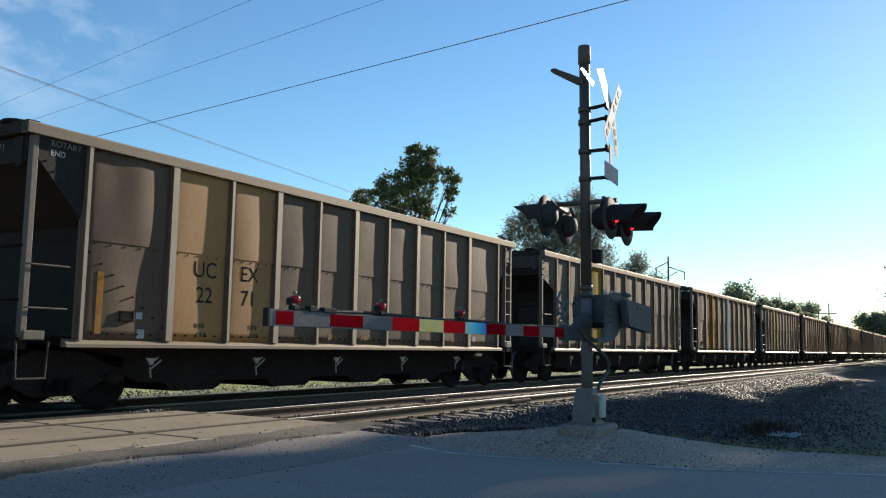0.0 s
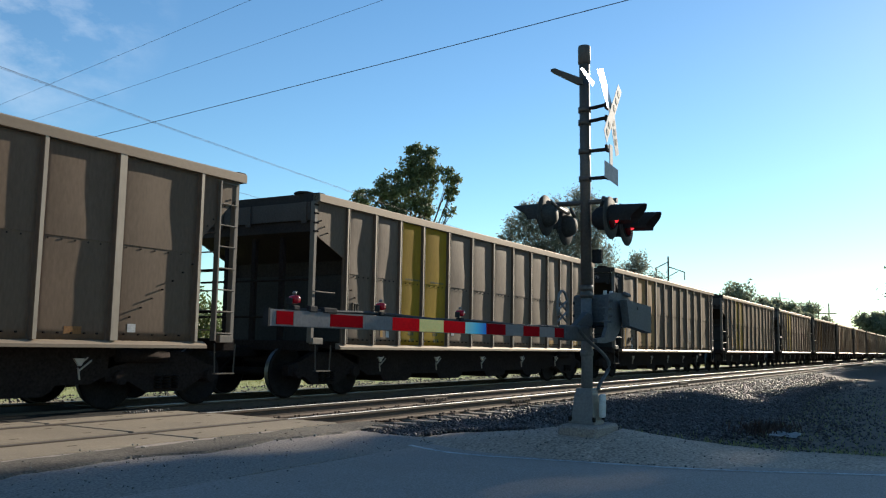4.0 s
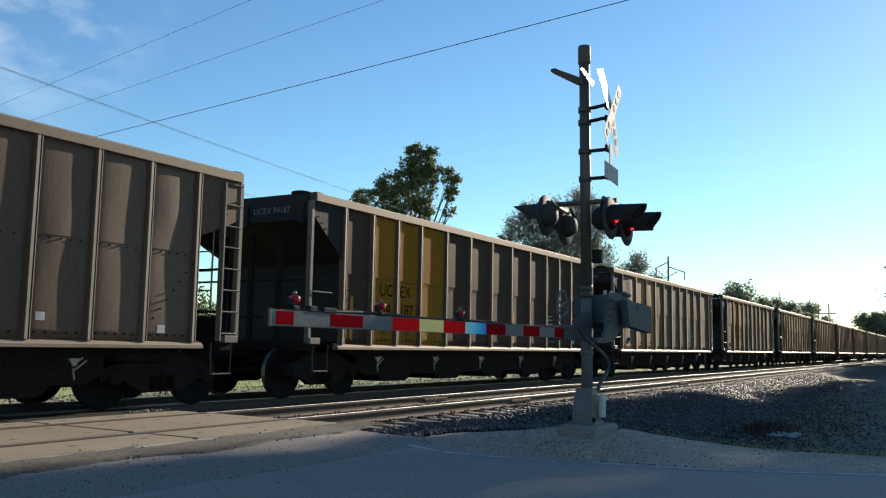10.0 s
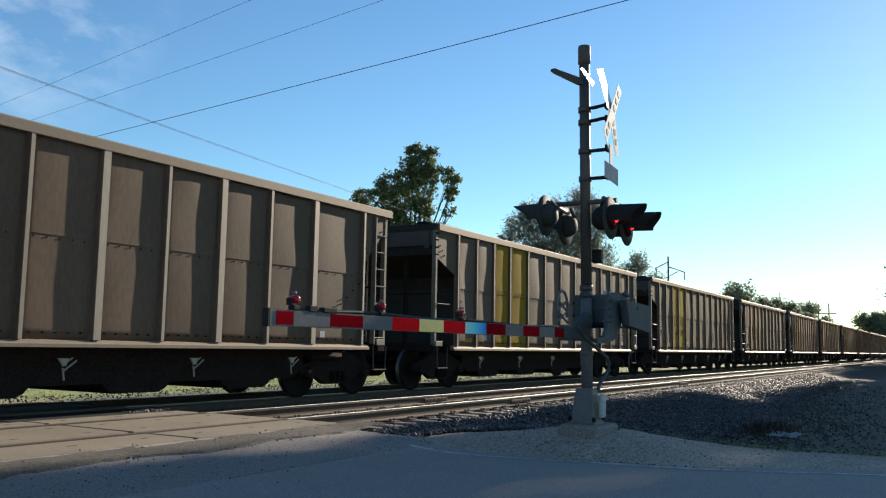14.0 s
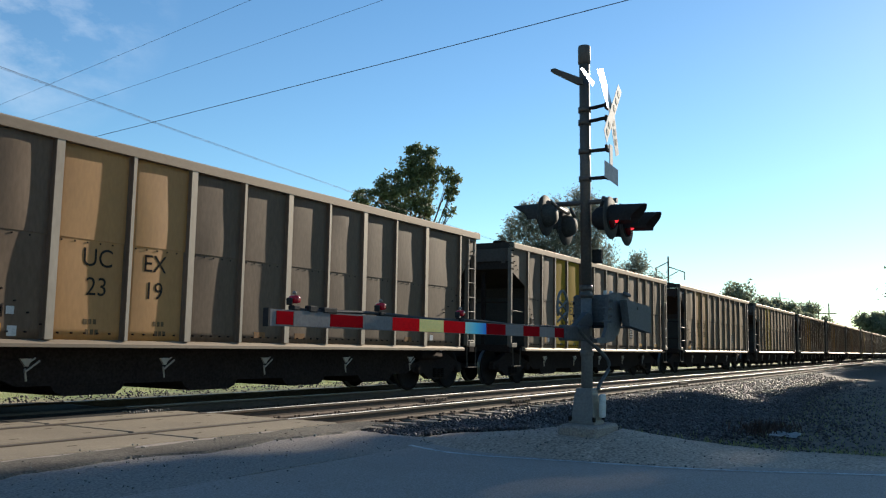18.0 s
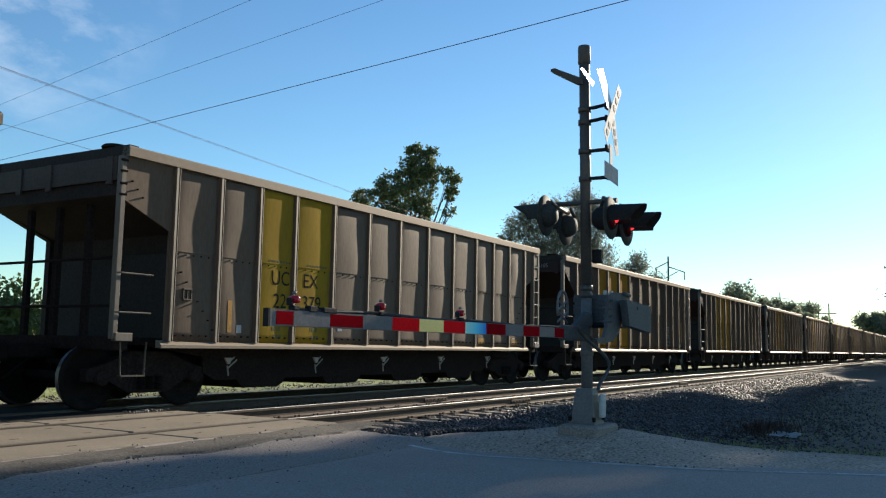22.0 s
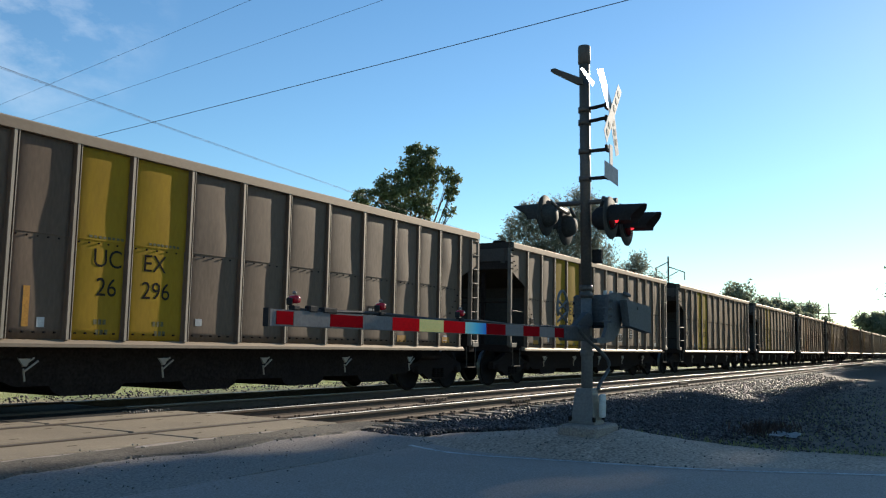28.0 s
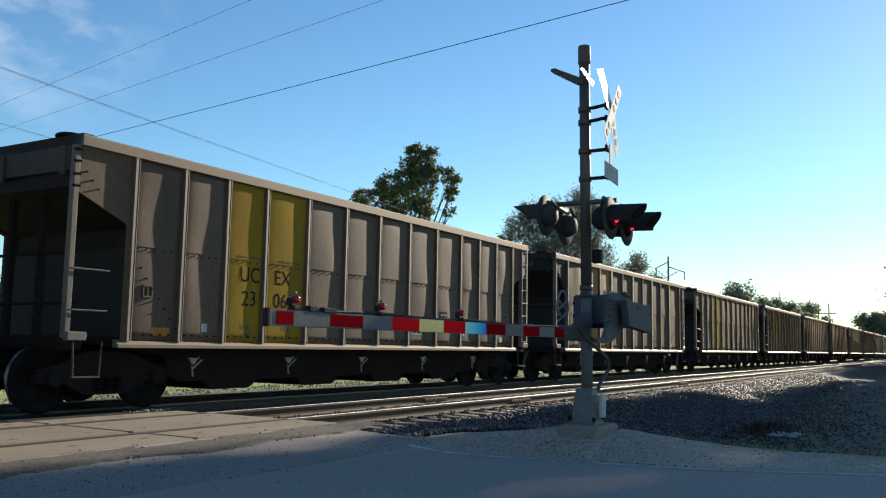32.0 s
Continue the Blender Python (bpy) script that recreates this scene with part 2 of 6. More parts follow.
def tube(bm, pts, r, seg=6):
    """One bent pipe along the points."""
    pts = [Vector(p) for p in pts]
    rings = []
    for i, p in enumerate(pts):
        d = (pts[min(i + 1, len(pts) - 1)] - pts[max(i - 1, 0)]).normalized()
        u = d.cross(Vector((0.31, 0.17, 0.93))).normalized()
        v = d.cross(u)
        rings.append([bm.verts.new(p + r * (math.cos(2 * math.pi * k / seg) * u + math.sin(2 * math.pi * k / seg) * v)) for k in range(seg)])
    for a, b in zip(rings, rings[1:]):
        for k in range(seg):
            bm.faces.new((a[k], a[(k + 1) % seg], b[(k + 1) % seg], b[k])).smooth = True
    bm.faces.new(rings[0][::-1])
    bm.faces.new(rings[-1])


def lathe(bm, prof, seg=24, m=None):
    """Turns the outline prof of (radius, height) round the z axis, then places it by m."""
    rings = []
    for r, h in prof:
        rings.append([bm.verts.new((m or Matrix()) @ Vector((r * math.cos(2 * math.pi * k / seg), r * math.sin(2 * math.pi * k / seg), h))) for k in range(seg)])
    for a, b in zip(rings, rings[1:]):
        for k in range(seg):
            bm.faces.new((a[k], a[(k + 1) % seg], b[(k + 1) % seg], b[k])).smooth = True
    bm.faces.new(rings[0][::-1])
    bm.faces.new(rings[-1])


def mesh_of(name, bm, material):
    bmesh.ops.recalc_face_normals(bm, faces=bm.faces)
    me = bpy.data.meshes.new(name)
    bm.to_mesh(me)
    bm.free()
    if material:
        me.materials.append(material)
    return me


def part(name, bm, material, parent, label=""):
    ob = new(name, mesh_of(name, bm, material))
    ob.parent = parent
    if label:
        ob["label"] = label
    return ob


def shared(name, me, parent, m=None, material=None, label=""):
    """A piece that shares its mesh with others."""
    ob = new(name, me)
    ob.parent = parent
    if m is not None:
        ob.matrix_basis = m
    if material:
        ob.material_slots[0].link = "OBJECT"
        ob.material_slots[0].material = material
    if label:
        ob["label"] = label
    return ob


def thing(name, label, category, group="", m=None, kind=""):
    ob = new(name)
    ob.empty_display_size = 0.3
    if m is not None:
        ob.matrix_basis = m
    return tagged(ob, label, category, group, kind)


def lettering(text, size, material, parent, m, name="lettering", wide=1.0):
    c = bpy.data.curves.new(name, "FONT")
    c.body, c.size, c.align_x, c.align_y, c.extrude = text, size, "CENTER", "CENTER", 0.0005
    tmp = new(name, c)
    me = bpy.data.meshes.new_from_object(tmp)
    bpy.data.objects.remove(tmp)
    me.materials.clear()
    me.materials.append(material)
    ob = new(name, me)
    ob.parent = parent
    ob.matrix_basis = m @ Matrix.Diagonal((wide, 1, 1, 1))
    return ob


SIDE = pose(0, 0, 0, 90)       # turns lettering to face -y
FACE_END = Matrix(((0, 0, -1, 0), (-1, 0, 0, 0), (0, 1, 0, 0), (0, 0, 0, 1)))  # turns lettering to face -x


# ---- ground, road and tracks ----
NEAR_Y, FAR_Y = 8.549, 11.757      # centre lines of the two tracks; rail heads lie at z = 0
ROAD_X0, ROAD_X1 = -0.6, 8.3
PANEL_X1 = 9.05


def smooth(a, b, v):
    v = min(1.0, max(0.0, (v - a) / (b - a)))
    return v * v * (3 - 2 * v)


def ground_z(x, y):
    field = -0.12 - 0.36 * smooth(10.2, 14.5, x) - 0.25 * smooth(1.0, 6.0, -x) * smooth(1, 4, -y)
    far = -0.44 + 0.10 * smooth(30, 120, y)
    road = smooth(9.6, 8.5, x) * smooth(-3.0, -1.5, x)
    bed = -0.25 * (1 - road) - 0.30 * road
    if y < 7.1:
        lo = field + (0.10 * smooth(4.5, 6.6, y)) * road
        z = lo + (bed - lo) * smooth(5.1, 7.05, y) * (1 - road)
        if road > 0 and y > 6.88:
            z = z + (bed - z) * smooth(6.88, 7.05, y) * road
    elif y < 14.4:
        z = bed - 0.10 * smooth(0.8, 1.3, abs(y - (NEAR_Y + FAR_Y) / 2) * -1 + 1.4)
    else:
        z = bed + 0.05 * smooth(14.4, 15.2, y) * (1 - road) + (far - bed) * smooth(18.2, 22.0, y)
        z = z + (-0.05 - z) * road * smooth(60, 20, y)
    z += 0.23 * math.exp(-(((x - 9.5) / 1.3) ** 2 + ((y - 3.7) / 1.15) ** 2)) * smooth(8.1, 8.7, x)
    z += 0.03 * noise.noise((x * 0.7, y * 0.7, 3.1)) * (1 - road) + 0.012 * noise.noise((x * 3, y * 3, 1.0)) * (1 - road)
    return z


def grid_lines(a, b, step, lo, hi):
    v = [a + step * k for k in range(int((b - a) / step) + 1)]
    s, k = step, v[-1]
    while k < hi:
        s *= 1.22
        k += s
        v.append(k)
    s, k = step, a
    while k > lo:
        s *= 1.25
        k -= s
        v.insert(0, k)
    return v


gx, gy = grid_lines(-4, 30, 0.22, -600, 3200), grid_lines(-6, 20, 0.2, -1500, 3200)
verts = [(x, y, ground_z(x, y)) for y in gy for x in gx]
nx = len(gx)
faces = [(j * nx + i, j * nx + i + 1, (j + 1) * nx + i + 1, (j + 1) * nx + i) for j in range(len(gy) - 1) for i in range(nx - 1)]
me = bpy.data.meshes.new("ground")
me.from_pydata(verts, [], faces)
for p in me.polygons:
    p.use_smooth = True

# earth and fine gravel by the tracks, turning to dry and green grass away from them
M_GROUND = mat("earth_and_gravel", (0.39, 0.285, 0.215), 0.95, 0, 0.9, 2.2, 32, 0.5, second=(0.23, 0.166, 0.127))
n, l = M_GROUND.node_tree.nodes, M_GROUND.node_tree.links
tcg = n.new("ShaderNodeTexCoord")
sep = n.new("ShaderNodeSeparateXYZ")
l.new(tcg.outputs["Object"], sep.inputs[0])
gn = n.new("ShaderNodeTexNoise")
gn.inputs["Scale"].default_value, gn.inputs["Detail"].default_value = 0.9, 8
l.new(tcg.outputs["Object"], gn.inputs["Vector"])
gr = n.new("ShaderNodeValToRGB")
gr.color_ramp.elements[0].position, gr.color_ramp.elements[0].color = 0.38, (0.13, 0.185, 0.042, 1)
gr.color_ramp.elements[1].position, gr.color_ramp.elements[1].color = 0.62, (0.28, 0.29, 0.105, 1)
l.new(gn.outputs["Fac"], gr.inputs["Fac"])
gz = n.new("ShaderNodeMapRange")
gz.inputs[1].default_value, gz.inputs[2].default_value = 14.9, 16.2
l.new(sep.outputs["Y"], gz.inputs[0])
gm = n.new("ShaderNodeMix")
gm.data_type = "RGBA"
l.new(gz.outputs[0], gm.inputs[0])
p = n["Principled BSDF"]
l.new(p.inputs["Base Color"].links[0].from_socket, gm.inputs[6])
l.new(gr.outputs["Color"], gm.inputs[7])
l.new(gm.outputs[2], p.inputs["Base Color"])
# tree shade on the verge put into the ground colour, from x = 10 on
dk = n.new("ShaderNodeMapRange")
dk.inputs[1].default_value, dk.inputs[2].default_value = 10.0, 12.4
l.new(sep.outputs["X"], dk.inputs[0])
shaded_soil = n.new("ShaderNodeMix")
shaded_soil.data_type = "RGBA"
l.new(dk.outputs[0], shaded_soil.inputs[0])
l.new(gm.inputs[6].links[0].from_socket, shaded_soil.inputs[6])
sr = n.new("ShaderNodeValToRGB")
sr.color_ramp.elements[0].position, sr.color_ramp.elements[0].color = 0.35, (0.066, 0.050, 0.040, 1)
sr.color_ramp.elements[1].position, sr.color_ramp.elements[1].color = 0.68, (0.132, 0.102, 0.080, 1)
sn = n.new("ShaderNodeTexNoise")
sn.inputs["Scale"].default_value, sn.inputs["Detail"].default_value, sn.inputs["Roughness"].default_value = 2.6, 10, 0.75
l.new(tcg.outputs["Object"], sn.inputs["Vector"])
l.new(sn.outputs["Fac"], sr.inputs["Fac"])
l.new(sr.outputs["Color"], shaded_soil.inputs[7])
l.new(shaded_soil.outputs[2], gm.inputs[6])
# ballast tone along the shoulder, its shade and stone gaps in the colour
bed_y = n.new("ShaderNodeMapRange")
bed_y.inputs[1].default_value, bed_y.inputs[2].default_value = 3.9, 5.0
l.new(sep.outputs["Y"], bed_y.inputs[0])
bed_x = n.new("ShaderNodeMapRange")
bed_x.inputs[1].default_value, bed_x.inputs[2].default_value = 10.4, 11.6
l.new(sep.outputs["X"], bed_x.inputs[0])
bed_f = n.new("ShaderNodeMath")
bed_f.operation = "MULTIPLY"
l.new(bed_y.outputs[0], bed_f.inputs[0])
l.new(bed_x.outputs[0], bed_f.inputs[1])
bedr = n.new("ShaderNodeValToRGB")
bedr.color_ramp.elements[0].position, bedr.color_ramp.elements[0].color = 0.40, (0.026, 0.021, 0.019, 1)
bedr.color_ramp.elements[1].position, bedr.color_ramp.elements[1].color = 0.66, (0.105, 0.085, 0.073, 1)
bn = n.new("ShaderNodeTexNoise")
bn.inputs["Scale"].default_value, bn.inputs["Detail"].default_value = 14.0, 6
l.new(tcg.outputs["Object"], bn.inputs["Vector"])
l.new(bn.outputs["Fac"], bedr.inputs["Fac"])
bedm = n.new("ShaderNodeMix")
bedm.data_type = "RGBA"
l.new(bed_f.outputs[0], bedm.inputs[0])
l.new(shaded_soil.outputs[2], bedm.inputs[6])
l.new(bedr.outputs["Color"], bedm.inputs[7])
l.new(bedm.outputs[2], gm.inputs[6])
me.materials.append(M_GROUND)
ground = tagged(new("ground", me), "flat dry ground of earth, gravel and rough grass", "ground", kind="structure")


def sheet(name, xs, ys, zf, material, label, category, kind="structure", thick=0.03):
    bm = bmesh.new()
    rows = [[bm.verts.new((x, y, zf(x, y))) for x in xs] for y in ys]
    for a, b in zip(rows, rows[1:]):
        for k in range(len(xs) - 1):
            bm.faces.new((a[k], a[k + 1], b[k + 1], b[k]))
    geo = bmesh.ops.extrude_face_region(bm, geom=list(bm.faces))
    bmesh.ops.translate(bm, vec=(0, 0, -thick), verts=[v for v in geo["geom"] if isinstance(v, bmesh.types.BMVert)])
    return tagged(new(name, mesh_of(name, bm, material)), label, category, kind=kind)


def span(a, b, k):
    return [a + (b - a) * i / k for i in range(k + 1)]


M_ASPHALT = mat("worn_asphalt", (0.285, 0.228, 0.196), 0.88, 0, 0.5, 1.1, 55, 0.4, second=(0.33, 0.272, 0.240))
M_APRON = mat("gravelly_asphalt", (0.24, 0.198, 0.170), 0.92, 0, 0.6, 1.6, 48, 0.5, second=(0.245, 0.212, 0.187))
M_PATCH = mat("dark_asphalt_patch", (0.080, 0.070, 0.058), 0.92, 0, 0.8, 1.3, 45, 0.6, second=(0.150, 0.134, 0.112), spec=0.2)
M_LINE = mat("worn_road_paint", (0.52, 0.515, 0.50), 0.85, 0, 0.5, 7, 40, 0.2, second=(0.20, 0.20, 0.195), second_amount=0.9)


def road_z(x, y):
    return ground_z(min(max(x, ROAD_X0), 7.6), y) + 0.012


def edge_x(y):
    """The painted edge line: it bends away from the road as it comes nearer."""
    return 7.96 + 0.16 * smooth(4.4, 5.6, y) + 0.28 * smooth(4.4, 2.4, y) + 0.95 * smooth(2.8, -0.2, y)


bm = bmesh.new()
rows = [[bm.verts.new((ROAD_X0 + (edge_x(y) + 0.32 - ROAD_X0) * u, y, road_z(ROAD_X0 + 9 * u, y))) for u in span(0, 1, 18)] for y in span(-60, -2, 20) + span(-1.6, 5.1, 26)]
for a, b in zip(rows, rows[1:]):
    for k in range(18):
        bm.faces.new((a[k], a[k + 1], b[k + 1], b[k]))
geo = bmesh.ops.extrude_face_region(bm, geom=list(bm.faces))
bmesh.ops.translate(bm, vec=(0, 0, -0.03), verts=[v for v in geo["geom"] if isinstance(v, bmesh.types.BMVert)])
tagged(new("road", mesh_of("road", bm, M_ASPHALT)), "worn dark grey asphalt road up to the crossing", "road", kind="structure")
sheet("road_apron", span(ROAD_X0, 8.5, 30), span(5.1, 6.90, 10), lambda x, y: road_z(x, y) + 0.004 + 0.008 * noise.noise((x * 4, y * 4, 7)), M_APRON, "patched gravelly asphalt apron before the crossing panels", "road")
bm = bmesh.new()
prev = None
for x in span(ROAD_X0, 9.3, 90):
    low = 6.12 + 0.16 * noise.noise((x * 0.9, 0, 4)) + 0.07 * noise.noise((x * 4.5, 0, 9)) + 0.22 * smooth(7.4, 9.2, x)
    row = [bm.verts.new((x, y, road_z(x, y) + 0.022 - (0.02 if y == low else 0))) for y in (low, low + 0.03, (low + 6.9) / 2, 6.915)]
    if prev:
        for k in range(3):
            bm.faces.new((prev[k], row[k], row[k + 1], prev[k + 1]))
    prev = row
tagged(new("road_patch", mesh_of("road_patch", bm, M_PATCH)), "dark patched asphalt strip along the crossing panels", "road", kind="structure")
sheet("road_beyond", span(ROAD_X0, ROAD_X1, 10), span(14.5, 70, 40), lambda x, y: ground_z(4, y) + 0.012, M_ASPHALT, "asphalt road going on beyond the tracks", "road")
bm = bmesh.new()
prev = None
for y in span(5.2, -6.0, 60):
    x = edge_x(y) + 0.02 * noise.noise((y, 0, 0))
    w = 0.042 + 0.016 * noise.noise((y * 5, 1, 0))
    row = [bm.verts.new((x + d, y, road_z(x + d, y) + 0.004)) for d in (-w, w)]
    if prev:
        bm.faces.new((prev[0], prev[1], row[1], row[0]))
    prev = row
tagged(new("road_edge_line", mesh_of("road_edge_line", bm, M_LINE)), "worn white edge line painted on the asphalt", "road marking", kind="structure")

# rails: head, web and foot as in a real section
RAIL_WEB = [(-0.07, -0.171), (0.07, -0.171), (0.07, -0.160), (0.012, -0.140), (0.009, -0.052), (0.034, -0.040), (0.034, -0.012), (-0.034, -0.012), (-0.034, -0.040), (-0.009, -0.052), (-0.012, -0.140), (-0.07, -0.160)]
HEAD_ROUND = [(0.027 + 0.007 * math.sin(radians(a)), -0.0085 + 0.007 * math.cos(radians(a))) for a in range(10, 91, 16)]
RAIL_HEAD = [(-0.034, -0.012), (0.034, -0.012)] + HEAD_ROUND[::-1][1:] + [(0.0, 0.0)] + [(-p, q) for p, q in HEAD_ROUND[:-1]]
RAIL_A, RAIL_B = 9.301, 7.797
JOINTS = {RAIL_A: (15.4,), RAIL_B: (16.28, 28.6)}
for k, (tname, yc) in enumerate((("railway_track_near", NEAR_Y), ("railway_track_far", FAR_Y))):
    track = thing("railway_track", "railway track of rusty rails with polished heads on wooden ties" if k == 0 else "railway track under the train, with dark shaded rails", "railway track", "tracks", kind="structure")
    for s in (-1, 1):
        y = yc + s * 0.752
        cuts = [-160.0, PANEL_X1] + [c for c in JOINTS.get(y if k else (RAIL_B if s < 0 else RAIL_A), ())] + [1500.0]
        for a, b in zip(cuts, cuts[1:]):
            bm = bmesh.new()
            prism(bm, [(p + y, q) for p, q in RAIL_WEB], 0, a + 0.006, b - 0.006)
            rail = part("rail", bm, M_RAIL, track)
            bm = bmesh.new()
            prism(bm, [(p + y, q) for p, q in RAIL_HEAD], 0, a + 0.006, b - 0.006)
            part("rail_head", bm, M_RAILDULL if b <= PANEL_X1 else M_RAILHEAD, rail, "dull rail head, darkened as by the train's reflection" if b <= PANEL_X1 else "polished steel rail head")
        for c in cuts[2:-1]:
            bm = bmesh.new()
            for d in (-1, 1):
                box(bm, c - 0.45, c + 0.45, y + d * 0.024 - 0.013, y + d * 0.024 + 0.013, -0.135, -0.055, 0.006)
                for bx in (-0.36, -0.22, -0.08, 0.08, 0.22, 0.36):
                    rod(bm, (c + bx, y + d * 0.02, -0.095), (c + bx, y + d * 0.062, -0.095), 0.018, seg=6)
            part("joint_bar", bm, M_RAIL, track, "bolted rusty joint bar")
    bm = bmesh.new()
    box(bm, -0.115, 0.115, -1.30, 1.30, -0.39, -0.19, 0.012)
    tie_me = mesh_of("tie", bm, M_TIE)
    bm = bmesh.new()
    for s in (-1, 1):
        box(bm, -0.09, 0.09, s * 0.752 - 0.18, s * 0.752 + 0.18, -0.190, -0.172, 0)
        for dx in (-0.05, 0.05):
            for dy in (-0.095, 0.095):
                box(bm, dx - 0.016, dx + 0.016, s * 0.752 + dy - 0.02, s * 0.752 + dy + 0.02, -0.172, -0.140, 0)
    plate_me = mesh_of("tie_plates", bm, M_RAIL)
    rnd = random.Random(5 + k)
    far_bm = bmesh.new()
    x = 9.45
    i = 0
    while x < 130:
        if i < (120 if k == 0 else 40):
            t = shared("tie", tie_me, track, pose(x + rnd.uniform(-0.03, 0.03), yc + rnd.uniform(-0.04, 0.04), rnd.uniform(-0.008, 0.004), 0, 0, rnd.uniform(-1.2, 1.2)))
            shared("tie_plates", plate_me, t)
        else:
            box(far_bm, x - 0.115, x + 0.115, yc - 1.3, yc + 1.3, -0.39, -0.19)
        x += 0.50
        i += 1
    part("far_tie", far_bm, M_TIE, track)["kind"] = "stuff"

M_DARKPANEL = mat("dark_far_panel", (0.022, 0.020, 0.018), 0.9, 0, 0.4, 2, 40, 0.4, spec=0.15)
# crossing panels between and beside the rails: concrete at the near track, near-black at the far one
bm = bmesh.new()
pw = 2.396
box(bm, 0, pw, 0, 1.0, -0.25, 0.0, 0.012)
crossing = thing("crossing_panels", "tan concrete crossing panels laid flush with the rails", "level crossing", kind="structure")
for yc in (NEAR_Y, FAR_Y):
    for y0, y1 in ((yc - 1.62, yc - 0.880), (yc - 0.610, yc + 0.610), (yc + 0.880, yc + 1.32)):
        for c in range(5):
            bm = bmesh.new()
            x1 = PANEL_X1 - c * 2.446
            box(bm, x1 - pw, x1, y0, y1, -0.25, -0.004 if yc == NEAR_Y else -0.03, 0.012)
            pn = part("panel", bm, M_CONCRETE if yc == NEAR_Y else M_DARKPANEL, crossing, "" if yc == NEAR_Y else "near-black panel of the far track")
            if yc == NEAR_Y:
                bm = bmesh.new()
                for fx in (0.35, 1.2, 2.05):
                    for fy in ((0.5,) if y1 - y0 < 1 else (0.22, 0.78)):
                        xx, yy = x1 - pw + fx, y0 + (y1 - y0) * fy
                        box(bm, xx - 0.05, xx + 0.05, yy - 0.010, yy + 0.010, -0.01, -0.0025)
                part("lifting_slot", bm, M_UNDER, pn, "dark lifting slots")
bm = bmesh.new()
for yc in (NEAR_Y, FAR_Y):
    for s in (-1, 1):
        for a, b in ((0.610, 0.716), (0.788, 0.880)):
            ya, yb = sorted((yc + s * a, yc + s * b))
            box(bm, PANEL_X1 - 12.2, PANEL_X1, ya, yb, -0.2, -0.035)
part("flangeway_filler", bm, M_UNDER, crossing, "dark rubber flangeway filler")


# ballast: loose stones as one heap
def stones(name, count, pick, size, seed, label, material=None):
    rng = np.random.RandomState(seed)
    base = np.array([(1, 0, 0.1), (-1, 0.1, 0), (0.1, 1, 0), (0, -1, 0.1), (0.5, 0.4, 0.75), (-0.5, 0.3, 0.7), (0.1, -0.6, 0.7), (0, 0.1, -0.6)], float)
    tri = np.array([(0, 2, 4), (2, 5, 4), (2, 1, 5), (1, 6, 5), (1, 3, 6), (3, 0, 6), (0, 4, 6), (4, 5, 6), (0, 7, 2), (2, 7, 1), (1, 7, 3), (3, 7, 0)])
    pts = np.array([pick(rng) for _ in range(count)])
    v = np.repeat(base[None], count, 0) * (1 + rng.uniform(-0.35, 0.35, (count, 8, 3)))
    v *= rng.uniform(0.6, 1.25, (count, 1, 3)) * (size * rng.uniform(0.6, 1.3, (count, 1, 1)))
    a = rng.uniform(0, 6.283, count)
    b = rng.uniform(-0.6, 0.6, count)
    x, y, z = v[..., 0].copy(), v[..., 1].copy(), v[..., 2].copy()
    y, z = y * np.cos(b)[:, None] - z * np.sin(b)[:, None], y * np.sin(b)[:, None] + z * np.cos(b)[:, None]
    x, y = x * np.cos(a)[:, None] - y * np.sin(a)[:, None], x * np.sin(a)[:, None] + y * np.cos(a)[:, None]
    v = np.stack([x, y, z], -1) + pts[:, None, :]
    f = (tri[None] + 8 * np.arange(count)[:, None, None]).reshape(-1, 3)
    sm = bpy.data.meshes.new(name)
    sm.vertices.add(count * 8)
    sm.vertices.foreach_set("co", v.ravel())
    sm.loops.add(len(f) * 3)
    sm.loops.foreach_set("vertex_index", f.ravel())
    sm.polygons.add(len(f))
    sm.polygons.foreach_set("loop_start", np.arange(0, len(f) * 3, 3))
    sm.update(calc_edges=True)
    sm.materials.append(material or M_BALLAST)
    return tagged(new(name, sm), label, "ballast", kind="stuff")


def shoulder(rng):
    x = 9.0 + 46 * rng.beta(1.0, 2.4)
    y = 7.15 - (2.25 + 1.7 * smooth(10, 16, x) - 1.3 * smooth(20, 34, x)) * rng.beta(1.0, 1.25) * (1 if rng.rand() < 0.85 else rng.uniform(1, 1.5))
    if x < 10.4 and y < 6.0:
        y = rng.uniform(6.0, 7.15)
    return x, y, ground_z(x, y) + rng.uniform(-0.005, 0.03)


def between(rng):
    x = 9.2 + 50 * rng.beta(1.0, 2.2)
    y = rng.choice([rng.uniform(7.0, 9.7), rng.uniform(9.6, 10.4)])
    return x, y, ground_z(x, y) + rng.uniform(0.0, 0.035)


def verge_stones(rng):
    x = 10.6 + 34 * rng.beta(1.0, 1.7)
    y = ground_edge(x) - 5.0 * rng.beta(0.8, 1.8) + 0.7
    return x, y, ground_z(x, y) + rng.uniform(-0.008, 0.012)


def ground_edge(x):
    return 4.9 - 1.7 * smooth(10, 16, x) + 1.3 * smooth(20, 34, x) + 0.4 * noise.noise((x * 0.8, 3, 0))


def beyond(rng):
    x = 8.4 + 52 * rng.beta(1.0, 1.8)
    y = rng.uniform(14.6, 16.6)
    return x, y, ground_z(x, y) + rng.uniform(0.0, 0.03)


stones("ballast", 38000, shoulder, 0.040, 11, "grey crushed stone ballast on the track shoulder")
stones("ballast", 6000, verge_stones, 0.026, 18, "loose dark stones scattered over the verge")
